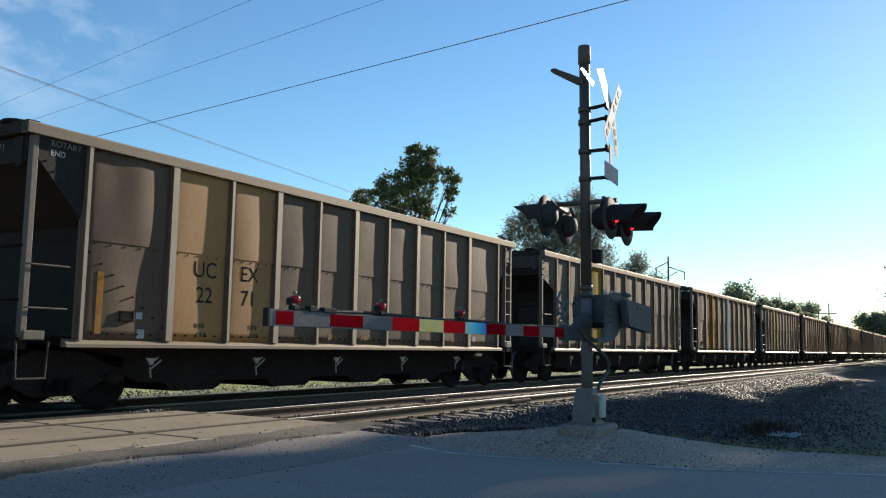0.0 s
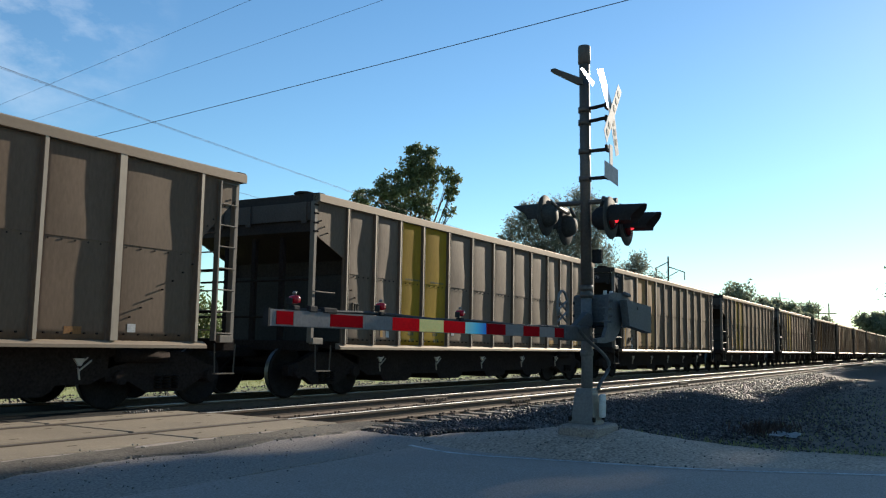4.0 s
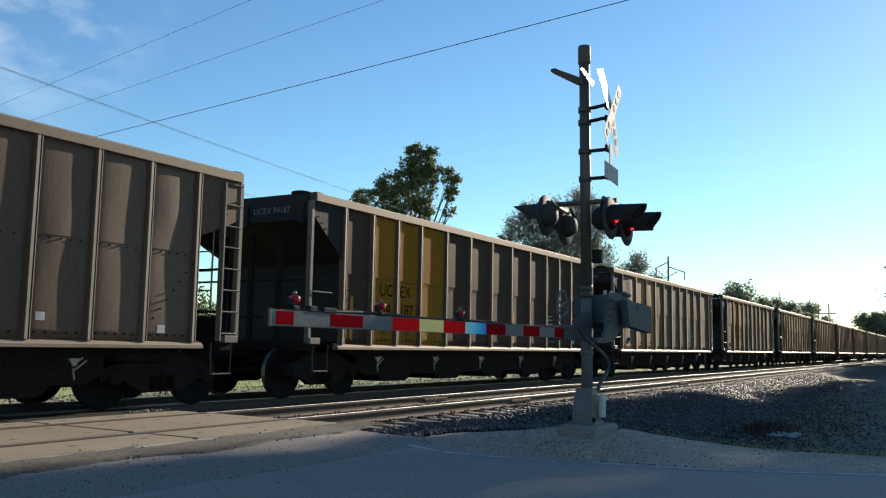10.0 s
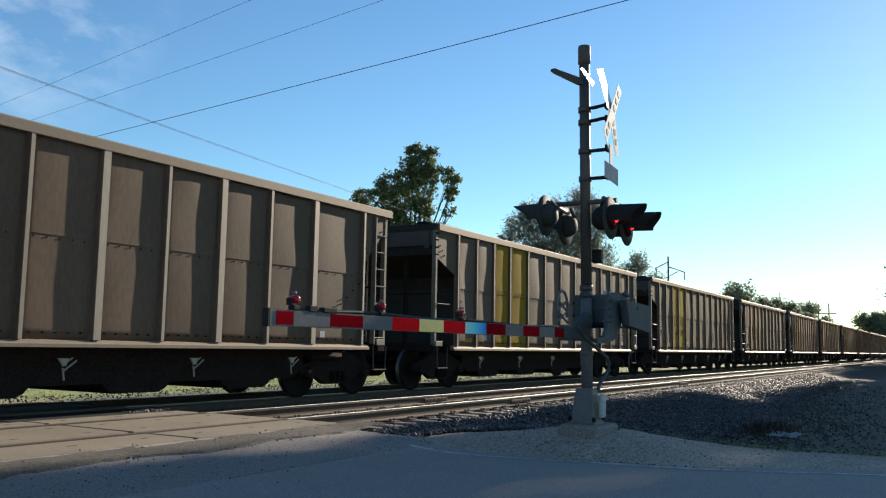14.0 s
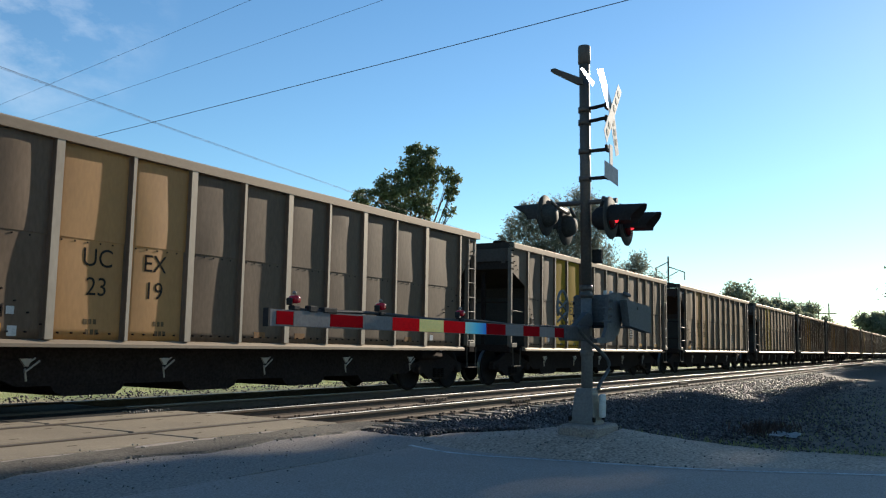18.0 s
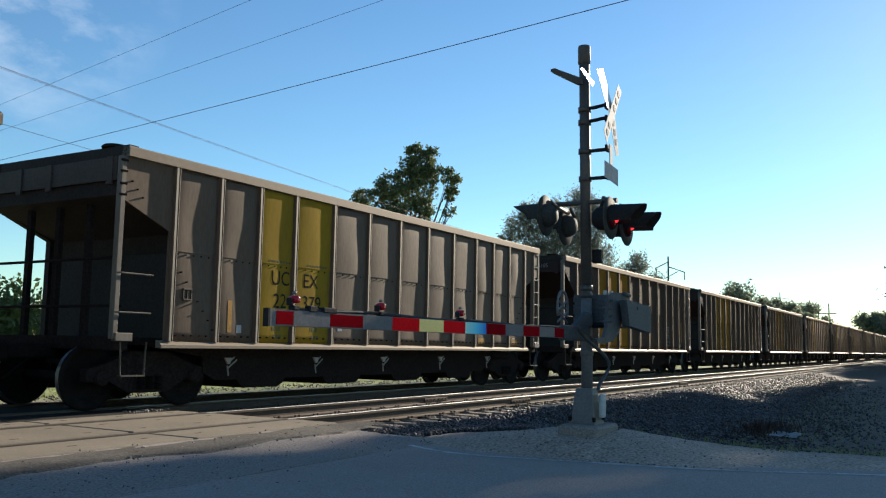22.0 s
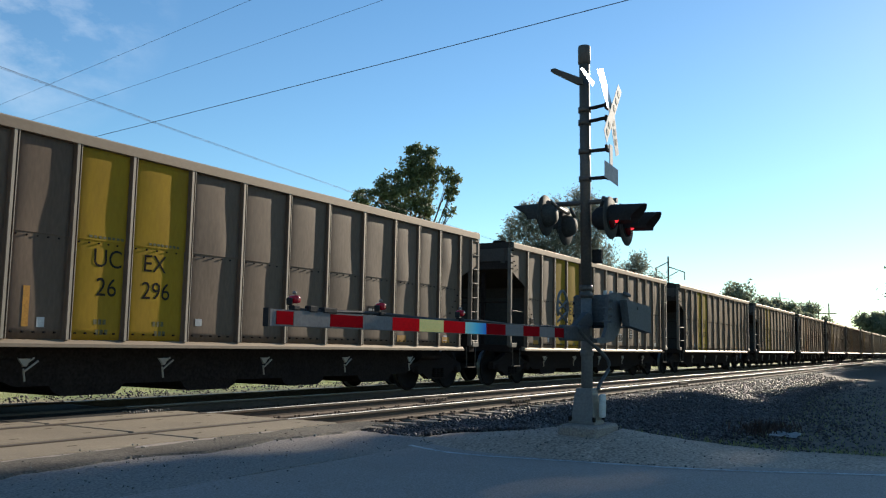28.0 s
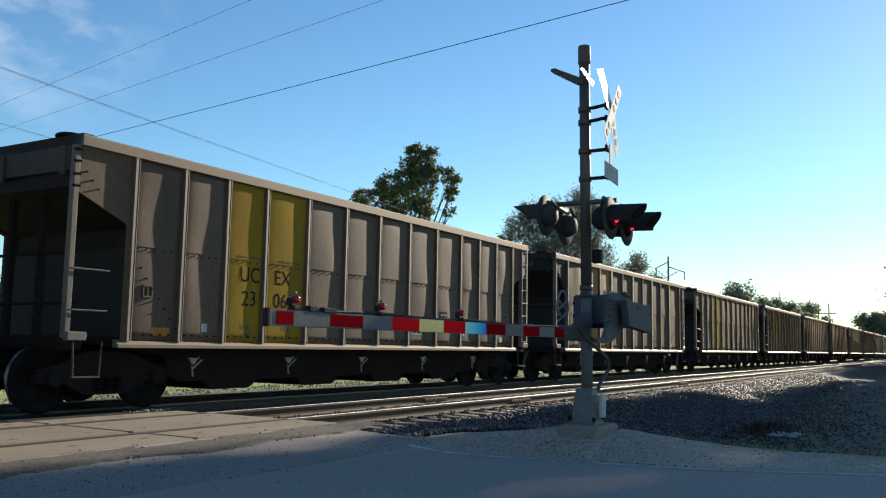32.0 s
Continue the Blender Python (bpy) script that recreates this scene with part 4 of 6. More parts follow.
    prism(bm, [(-6.3, 1.05), (-6.3, 0.94), (-4.6, 0.70), (4.6, 0.70), (6.3, 0.94), (6.3, 1.05)], 1, -1.10, 1.10)
    part("underframe", bm, M_UNDER, car)
    bm = bmesh.new()
    prism(bm, [(-5.0, 0.92), (-5.0, 0.50), (-4.7, 0.37), (4.7, 0.37), (5.0, 0.50), (5.0, 0.92)], 1, -1.08, -1.02)
    part("hopper_skirt", bm, M_UNDER, car)
    # added dark plate that blocks the bright gap, in place of brake gear
    bm = bmesh.new()
    box(bm, 6.91, 6.94, -1.44, -0.35, 1.04, 1.40)
    if len(ribs) > 11:
        part("shear_plate", bm, M_UNDER, car)
    for k, x in enumerate((-3.55, -1.2, 1.2, 3.55)):
        bm = bmesh.new()
        prism(bm, [(x - 1.12, 0.98), (x + 1.12, 0.98), (x + 0.55, 0.28), (x + 0.42, 0.22), (x - 0.42, 0.22), (x - 0.55, 0.28)], 1, -1.05, 1.05)
        part("hopper_chute", bm, M_UNDER, car)
    for x in (-4.85, -2.6, -0.4, 1.9, 4.2):
        bm = bmesh.new()
        prism(bm, [(x - 0.10, 0.75), (x + 0.07, 0.75), (x + 0.02, 0.65), (x - 0.02, 0.65)], 1, -1.52, -1.49)
        rod(bm, (x + 0.19, -1.50, 0.72), (x - 0.01, -1.50, 0.58), 0.013, seg=5)
        rod(bm, (x + 0.13, -1.50, 0.76), (x - 0.03, -1.50, 0.65), 0.011, seg=5)
        rod(bm, (x + 0.0, -1.48, 0.62), (x + 0.03, -1.48, 0.46), 0.014, seg=5)
        part("gate_bracket", bm, M_ALU_RIB, car, "pale steel gate bracket")
    # brake pipe and reservoir under the end
    bm = bmesh.new()
    rod(bm, (5.1, -1.15, 0.78), (6.0, -1.15, 0.78), 0.10, seg=10)
    part("brake_cylinder", bm, M_UNDER, car)
    return car


meshes = {"wheelset": wheelset_mesh()}
eleven = hopper_car(RIBS_ELEVEN, meshes)
thirteen = hopper_car(RIBS_THIRTEEN, meshes)
flat_sided = hopper_car(RIBS_FLAT, meshes)

# the train, car by car: kind, paint of the marked bays, end paint, mark and numbers
PAINTS = {"tan": M_TAN, "yellow": M_YELLOW, "bright": M_BRIGHT, "orange": M_ORANGE}
ENDS = {"black": M_BLACK, "brown": M_BROWN, "grey": M_END}
TRAIN = [
    ("e", "tan", "black", "22 71"), ("t", "yellow", "grey", "26 484"), ("e", "orange", "black", "97 128"), ("t", "yellow", "grey", ""),
    ("e", "tan", "black", "24 76"), ("t", "yellow", "grey", "26 357"), ("t", "bright", "grey", "22 665"), ("w", "orange", "black", "94 187"),
    ("e", "tan", "black", "20 75"), ("r", "orange", "black", "98 420"), ("t", "yellow", "grey", ""), ("t", "bright", "grey", "26 588"),
    ("e", "tan", "black", "23 19"), ("t", "yellow", "grey", "26 120"), ("e", "tan", "brown", "24 38"), ("t", "yellow", "grey", "22 379"),
    ("v", "orange", "brown", "95 185"), ("v", "orange", "brown", "95 026"), ("v", "orange", "brown", ""), ("t", "yellow", "grey", "26 296"),
    ("t", "yellow", "grey", "22 549"), ("t", "bright", "grey", "26 107"), ("t", "yellow", "grey", "23 061"), ("e", "tan", "black", ""),
    ("t", "yellow", "grey", ""), ("v", "orange", "brown", ""), ("t", "yellow", "grey", ""), ("e", "tan", "black", ""),
    ("t", "yellow", "grey", ""), ("v", "orange", "brown", ""), ("t", "yellow", "grey", ""), ("e", "tan", "black", ""),
    ("t", "yellow", "grey", ""), ("t", "yellow", "grey", ""),
]
MARKED = {"e": (1, 2), "r": (1, 2), "t": (2, 3), "v": (2, 3, 4), "w": (1, 2, 3)}
WORDS = {k: f"dusty {'eleven' if k in 'er' else 'thirteen'}-rib coal hopper car, " for k in MARKED}
cars = []


for i, (kind, paint, endp, num) in enumerate([("t", "yellow", "grey", "")] + TRAIN):
    short = kind in "er"
    src = eleven if short else flat_sided if kind in "vw" else thirteen
    car = copy_thing(src, Matrix())
    car["label"] = WORDS[kind] + f"{paint} marked bays, {endp} end"
    ribs = RIBS_ELEVEN if short else RIBS_FLAT if kind in "vw" else RIBS_THIRTEEN
    marked = MARKED[kind]
    for ob in list(car.children):
        if "bay" in ob and not short:
            ob.material_slots[0].material = M_ALU_DARK if kind in "vw" else M_ALU_DULL
        if "bay" in ob and ob["bay"] in marked:
            ob.material_slots[0].material = M_RUSTY if kind == "r" and ob["bay"] == 2 else PAINTS[paint]
        if ob.name.startswith("rib") and num == "97 128" and abs(ob.matrix_basis.translation.x) < 0.1:
            ob.data = ob.data.copy()
            ob.data.materials[0] = ob.data.materials[1] = M_SILVER
            ob["label"] = "newly replaced bright aluminium rib"
        if ob.name.startswith("end_band") and endp != "grey":
            ob.material_slots[0].material = ENDS[endp]
        if ob.name.startswith("end_wall"):
            ob.material_slots[0].material = ENDS[endp]
        if ob.name.startswith("end_gusset") and endp != "grey" and ob["end"] == "front":
            ob.material_slots[0].material = ENDS[endp]
    if num:
        a, b = num.split()
        xa, xb = [(ribs[k] + ribs[k + 1]) / 2 for k in marked[:2]]
        for txt, x, z in (("UC", xa + 0.12, 2.12), ("EX", xb - 0.08, 2.12), (a, xa + 0.12, 1.72), (b, xb - 0.08 + 0.05 * (len(b) - 2), 1.72)):
            ob = lettering(txt, 0.36, M_INK, car, pose(x, 0, z) @ SIDE, "lettering")
            j = marked[0] if x < ribs[marked[1]] else marked[1]
            for v in ob.data.vertices:
                v.co.z = -(sheet_y(ribs[j] + 0.04, ribs[j + 1] - 0.04, seed_of(ribs, j), x + v.co.x, z + v.co.y) - 0.003)
    if kind != "t":
        # amber reflector, tag holder and the words on the black end bay
        if i in (9, 10, 13, 15):
            part("reflector_strip", decal_bm(ribs, -5.50, 1.13, 0.46, 0.13), M_DECAL, car, "faded orange reflector strip")
        else:
            part("reflector_strip", decal_bm(ribs, -5.86, 1.52, 0.10, 0.86), M_DECAL, car, "amber reflector strip")
        if short:
            bm = bmesh.new()
            yb = bay_y(ribs, -5.42, 1.34)
            box(bm, -5.52, -5.28, yb - 0.035, yb + 0.01, 1.27, 1.31, 0.006)
            box(bm, -5.52, -5.28, yb - 0.03, yb + 0.01, 1.39, 1.42, 0.006)
            for xx in (-5.52, -5.30):
                box(bm, xx, xx + 0.02, yb - 0.03, yb + 0.01, 1.31, 1.39)
            part("tag_holder", bm, M_UNDER, car, "dark waybill tag holder")
            part("sticker", decal_bm(ribs, -5.16, 1.36, 0.11, 0.10), M_SIGN, car, "small white sticker")
            part("sticker", decal_bm(ribs, -5.12, 1.10, 0.13, 0.13), M_SIGN, car, "small white sticker")
            lettering("ROTARY", 0.12, M_GREYBAR, car, pose(-6.52, OUT + 0.052, 3.58) @ SIDE)
            lettering("END", 0.11, M_CHALK, car, pose(-6.64, OUT + 0.052, 3.45) @ SIDE)
    else:
        if i % 2:
            part("reflector_strip", decal_bm(ribs, -5.58, 1.14, 0.34, 0.12), M_DECAL, car, "faded orange reflector strip")
        else:
            part("reflector_strip", decal_bm(ribs, -5.10 + 0.16, 1.42, 0.09, 0.52), M_DECAL, car, "amber reflector strip")
        bm = bmesh.new()
        yb = bay_y(ribs, -5.86, 1.70)
        for zz in (1.63, 1.79):
            box(bm, -5.96, -5.78, yb - 0.03, yb + 0.01, zz, zz + 0.025, 0.004)
        for xx in (-5.96, -5.88, -5.80):
            box(bm, xx, xx + 0.02, yb - 0.025, yb + 0.01, 1.655, 1.79)
        part("tag_holder", bm, M_POST, car, "pale wire tag holder")
        if i % 2 == 0:
            for xs in (5.62, 3.76):
                part("reflector_strip", decal_bm(ribs, xs, 1.14, 0.32, 0.14), M_DECAL, car, "faded orange reflector strip")
        part("sticker", decal_bm(ribs, -4.72, 1.22, 0.11, 0.13), M_SIGN, car, "small white sticker")
        # white-outlined stencil frame and orange reflector of the thirteen-rib cars
        if i % 2:
            frame_bm = bmesh.new()
            for dx, dz, w, h in ((0, 0.13, 0.40, 0.018), (0, -0.13, 0.40, 0.018), (-0.19, 0, 0.018, 0.25), (0.19, 0, 0.018, 0.25), (0, 0, 0.014, 0.25)):
                decal_bm(ribs, 1.52 + dx, 1.38 + dz, w, h, 0.005, frame_bm)
            stencil = part("stencil_panel", decal_bm(ribs, 1.52, 1.38, 0.42, 0.28), M_INK, car, "dark stencilled panel with a white outline")
            part("stencil_outline", frame_bm, M_CHALK, stencil, "white outline")
        part("reflector_strip", decal_bm(ribs, 2.335, 1.40, 0.10, 0.46), M_DECALRED, car, "orange-red reflector strip")
        part("sticker", decal_bm(ribs, 3.60 if i % 2 else -2.0, 1.30, 0.13, 0.11), M_SIGN, car, "small white sticker")
    if kind in "vw":
        for xs, lo, hi in ((1.35, 1.08, 1.9), (5.83, 1.30, 2.15)):
            part("reflector_strip", decal_bm(ribs, xs, (lo + hi) / 2, 0.10, hi - lo), M_DECAL, car, "amber reflector strip")
    # stencilled data panel of small unreadable lines, with an outlined frame under it
    xp, zp, wp, hp = (2.75, 1.62, 0.32, 0.42) if short else (3.79, 1.75, 0.40, 0.48) if kind in "vw" else (2.66, 1.58, 0.32, 0.40)
    if i % 3 != 1 or kind in "vw":
        plate = part("data_panel", decal_bm(ribs, xp, zp, wp, hp), M_INK, car, "black stencilled data panel")
        bm = bmesh.new()
        for q in range(4):
            for xx in (-0.24, 0.24):
                decal_bm(ribs, xp + xx * wp, zp + hp * (0.31 - 0.22 * q), 0.36 * wp, 0.11 * hp, 0.005, bm)
        part("lettering_bar", bm, M_SMALLINK, plate)["kind"] = "stuff"
        if kind != "t":
            wf, hf, zf = (0.30, 0.24, 1.24) if short else (0.58, 0.30, 1.33)
            lower = part("stencil_panel", decal_bm(ribs, xp, zf, wf, hf), M_INK if kind in "vw" else M_FAINT, car, "stencilled panel with a white outline")
            bm = bmesh.new()
            for dx, dz, w, h in ((0, 0.5 * hf, wf, 0.014), (0, -0.5 * hf, wf, 0.014), (-0.5 * wf, 0, 0.014, hf), (0.5 * wf, 0, 0.014, hf), (0, -0.08 * hf, wf, 0.014), (0.02, 0.2 * hf, 0.014, 0.5 * hf)):
                decal_bm(ribs, xp + dx, zf + dz, w, h, 0.005, bm)
            part("stencil_outline", bm, M_SMALLINK, lower, "worn white outline")
        if short:
            bm = bmesh.new()
            for dx, dz, w, h in ((0, 0.5 * hp, wp, 0.014), (0, -0.5 * hp, wp, 0.014), (-0.5 * wp, 0, 0.014, hp), (0.5 * wp, 0, 0.014, hp)):
                decal_bm(ribs, xp + dx, zp + dz, w, h, 0.005, bm)
            part("stencil_outline", bm, M_CHALK, plate, "white outline")
    if kind == "e":
        for xs in (-0.62, 0.42, 4.02):
            part("reflector_strip", decal_bm(ribs, xs, 1.13, 0.27, 0.10), M_SMEAR, car, "worn orange reflector remains")
    # small lines of writing in the marked bays, too small to read
    for k in marked[:2]:
        xm = (ribs[k] + ribs[k + 1]) / 2
        bm = bmesh.new()
        for zz, w in ((1.25, 0.34), (1.11, 0.28)) + (((2.42, 0.62),) if kind == "t" else ()):
            cells = int(w / 0.075)
            for q in range(cells):
                if q % 4 != 3 or zz > 2:
                    decal_bm(ribs, xm + 0.08 + (q + 0.5 - cells / 2) * 0.075, zz, 0.05, 0.07 if zz < 2 else 0.035, 0.0028, bm)
        part("lettering_bar", bm, M_FAINT if kind != "t" else M_BLUEBAR, car, "small faded lines of writing")["kind"] = "stuff"
    part("sticker", decal_bm(ribs, ribs[-2] + 0.34, 1.18, 0.14, 0.12), M_SIGN, car, "small white sticker")
    word = "UCEX " + num.replace(" ", "")
    if kind != "t":
        lettering(word if num else "UCEX", 0.17, M_GREYBAR, car, Matrix.Translation(((-7.00 if short else -7.19) - 0.052, -0.62, 3.50)) @ FACE_END)
    cars.append(car)
for src in (eleven, thirteen, flat_sided):
    for o in (*src.children_recursive, src):
        bpy.data.objects.remove(o)


# ---- the crossing signal with its lowered gate ----
MX, MY = 9.24, 3.6
signal = thing("crossing_signal", "grey crossing signal mast with crossbuck, flashing lights and gate", "crossing signal", m=None)
# lower and upper pipe differ in colour to stand for light from below
bm = bmesh.new()
rod(bm, (MX + 0.02, MY, 0.50), (MX - 0.001, MY, 1.66), 0.064, 0.063, seg=20)
rod(bm, (MX + 0.010, MY, 0.92), (MX + 0.010, MY, 0.98), 0.074, seg=20)
part("lower_mast", bm, M_MASTGREY, signal, "grey galvanised lower mast pipe")
bm = bmesh.new()
rod(bm, (MX - 0.001, MY, 1.66), (MX - 0.055, MY, 4.40), 0.063, 0.060, seg=20)
for z in (1.60, 1.68, 2.93, 3.25, 3.59, 3.74):
    rod(bm, (MX + 0.014 - 0.02 * (z - 0.62), MY, z - 0.03), (MX + 0.014 - 0.02 * (z - 0.62), MY, z + 0.03), 0.074, seg=20)
mast = part("mast", bm, M_MAST_SHADED, signal)
bm = bmesh.new()
lathe(bm, [(0.060, 4.28), (0.072, 4.29), (0.074, 4.47), (0.068, 4.50), (0.02, 4.515)], 18, Matrix.Translation((MX - 0.055, MY, 0)))
part("mast_cap", bm, M_MAST_SHADED, mast)

# cast foot on a concrete footing
bm = bmesh.new()
for z0, z1, a, b in ((0.17, 0.21, 0.15, 0.15), (0.21, 0.50, 0.13, 0.10), (0.50, 0.56, 0.10, 0.085)):
    lo = [bm.verts.new((MX + dx * a, MY + dy * a, z0)) for dx, dy in ((-1, -1), (1, -1), (1, 1), (-1, 1))]
    hi = [bm.verts.new((MX + dx * b, MY + dy * b, z1)) for dx, dy in ((-1, -1), (1, -1), (1, 1), (-1, 1))]
    bm.faces.new(lo[::-1])
    bm.faces.new(hi)
    for k in range(4):
        bm.faces.new((lo[k], lo[(k + 1) % 4], hi[(k + 1) % 4], hi[k]))
foot = part("mast_foot", bm, M_MASTGREY, signal, "grey cast metal foot")
for dx, dy in ((-1, -1), (1, -1), (1, 1), (-1, 1)):
    bm = bmesh.new()
    rod(bm, (MX + dx * 0.14, MY + dy * 0.14, 0.20), (MX + dx * 0.14, MY + dy * 0.14, 0.25), 0.02, seg=6)
    part("anchor_bolt", bm, M_WHEEL, foot)
# the cover's white colour stands for sun on the terminal box
bm = bmesh.new()
box(bm, MX - 0.02, MX + 0.10, MY - 0.195, MY - 0.15, 0.24, 0.50, 0.012)
part("terminal_box", bm, M_SIGN, foot, "terminal box cover, white to stand for sunlight")
bm = bmesh.new()
box(bm, MX - 0.36, MX + 0.33, MY - 0.26, MY + 0.20, -0.16, 0.17, 0.03)
tagged(new("concrete_footing", mesh_of("concrete_footing", bm, M_APRON)), "low worn concrete footing under the signal mast", "footing")

# crossbuck: two white blades on clamps, seen nearly edge on
CBY = 3.32
for z in (3.74, 3.59, 3.25, 2.93):
    bm = bmesh.new()
    x = MX - 0.02 * (z - 0.62)
    rod(bm, (x, MY, z), (x, CBY - 0.02 if z > 3.4 else CBY, z + (0.03 if z > 3.4 else 0.0)), 0.022, seg=8)
    box(bm, x - 0.045, x + 0.045, CBY - 0.01, CBY + 0.02, z - 0.03, z + 0.05, 0.006)
    part("sign_bracket", bm, M_DARKMETAL, signal, "dark clamp bracket")
def sign_piece(corners, lean, thick=0.004, mid=None):
    """A flat piece of sheet: corners of (x from the mast, y, z), leaning back by lean as it rises."""
    bm = bmesh.new()
    z0 = mid or sum(c[2] for c in corners) / len(corners)
    lo = [bm.verts.new((MX + x, y + lean * (z - z0) + 0.03 * x, z)) for x, y, z in corners]
    hi = [bm.verts.new(v.co + Vector((0, thick, 0))) for v in lo]
    bm.faces.new(lo)
    bm.faces.new(hi[::-1])
    for k in range(len(lo)):
        q = (k + 1) % len(lo)
        bm.faces.new((lo[k], hi[k], hi[q], lo[q]))
    return bm


# the long blade is bent at the clamp: its upper half throws the sun back at the road
M_SIGNGLOSS = mat("glossy_sign_sheeting", (0.45, 0.45, 0.44), 0.16, 0.0, 0.15, 9, 60, 0, spec=0.6)
blade = part("crossbuck_blade", sign_piece([(-0.50, CBY - 0.04, 4.05), (-0.28, CBY - 0.04, 4.12), (-0.02, CBY - 0.04, 3.72), (-0.22, CBY - 0.04, 3.68)], 0.078), M_SIGNGLOSS, signal, "sunlit glossy upper half of a white blade")
blade = part("crossbuck_blade", sign_piece([(-0.22, CBY - 0.052, 3.68), (-0.02, CBY - 0.052, 3.72), (0.23, CBY - 0.052, 3.24), (0.12, CBY - 0.052, 3.20)], -0.05), M_SIGN, signal, "white reflective sign blade")
for x, z in ((-0.02, 3.56), (0.04, 3.46), (0.10, 3.36)):
    part("lettering_bar", sign_piece([(x - 0.04, CBY - 0.055, z + 0.03), (x + 0.02, CBY - 0.055, z + 0.04), (x + 0.04, CBY - 0.055, z - 0.03), (x - 0.02, CBY - 0.055, z - 0.04)], -0.05, 0.002, 3.46), M_DARKMETAL, blade, "black lettering bar")
blade = part("crossbuck_blade", sign_piece([(0.11, CBY - 0.066, 4.04), (0.24, CBY - 0.066, 3.98), (-0.25, CBY - 0.066, 3.27), (-0.36, CBY - 0.066, 3.40)], -0.03), M_SIGN, signal, "white reflective sign blade")
for x, z in ((0.12, 3.92), (0.05, 3.82), (-0.02, 3.72), (-0.18, 3.49), (-0.24, 3.40)):
    part("lettering_bar", sign_piece([(x - 0.02, CBY - 0.069, z + 0.04), (x + 0.04, CBY - 0.069, z + 0.01), (x + 0.02, CBY - 0.069, z - 0.04), (x - 0.04, CBY - 0.069, z - 0.01)], -0.03, 0.002, 3.67), M_DARKMETAL, blade, "black lettering bar")
part("back_blade", sign_piece([(-0.47, MY - 0.10, 4.10), (-0.37, MY - 0.10, 4.14), (0.01, MY - 0.10, 4.07), (-0.07, MY - 0.10, 4.00)], 0.074), M_SIGNGLOSS, signal, "sunlit glossy blade end before the mast")
bm = bmesh.new()
prism(bm, [(3.58, 4.02), (3.60, 4.10), (3.94, 4.27), (3.99, 4.265), (3.99, 4.235), (3.70, 4.06)], 0, MX - 0.13, MX - 0.02)
part("old_blade", bm, M_POST, signal, "bent sign blade turned away")
# small plate under the crossbuck
bm = bmesh.new()
face = [bm.verts.new(c) for c in ((MX - 0.26, 3.28, 3.08), (MX - 0.096, 3.185, 2.99), (MX - 0.096, 3.185, 2.806), (MX - 0.26, 3.28, 2.895))]
rear = [bm.verts.new(v.co + Vector((0.004, 0.006, 0))) for v in face]
bm.faces.new(face)
bm.faces.new(rear[::-1])
for k in range(4):
    bm.faces.new((face[k], rear[k], rear[(k + 1) % 4], face[(k + 1) % 4]))
plate = part("tracks_plate", bm, M_SIGN, signal, "small tilted sign plate in its own shade")
bm = bmesh.new()
box(bm, MX - 0.20, MX - 0.11, 3.24, 3.25, 3.04, 3.27)
part("plate_hanger", bm, M_SIGN, plate)

# flashing lights: two towards each side of the crossing
bm = bmesh.new()
rod(bm, (MX - 0.03, 3.22, 2.66), (MX - 0.03, 4.0, 2.66), 0.030, seg=10)
for y in (3.27, 3.93):
    rod(bm, (MX - 0.33, y, 2.64), (MX + 0.27, y, 2.60), 0.026, seg=10)
part("light_arm", bm, M_MAST_SHADED, signal)
M_LENS = mat("dark_red_glass", (0.10, 0.004, 0.006), 0.25, 0, 0.2, 5, 60, 0, spec=0.2)
M_LED = glow("lit_red_lamp", (0.9, 0.02, 0.03), 1.6)
M_LENSDIM = mat("dark_red_lens", (0.16, 0.008, 0.012), 0.12, 0, 0.2, 5, 60, 0)
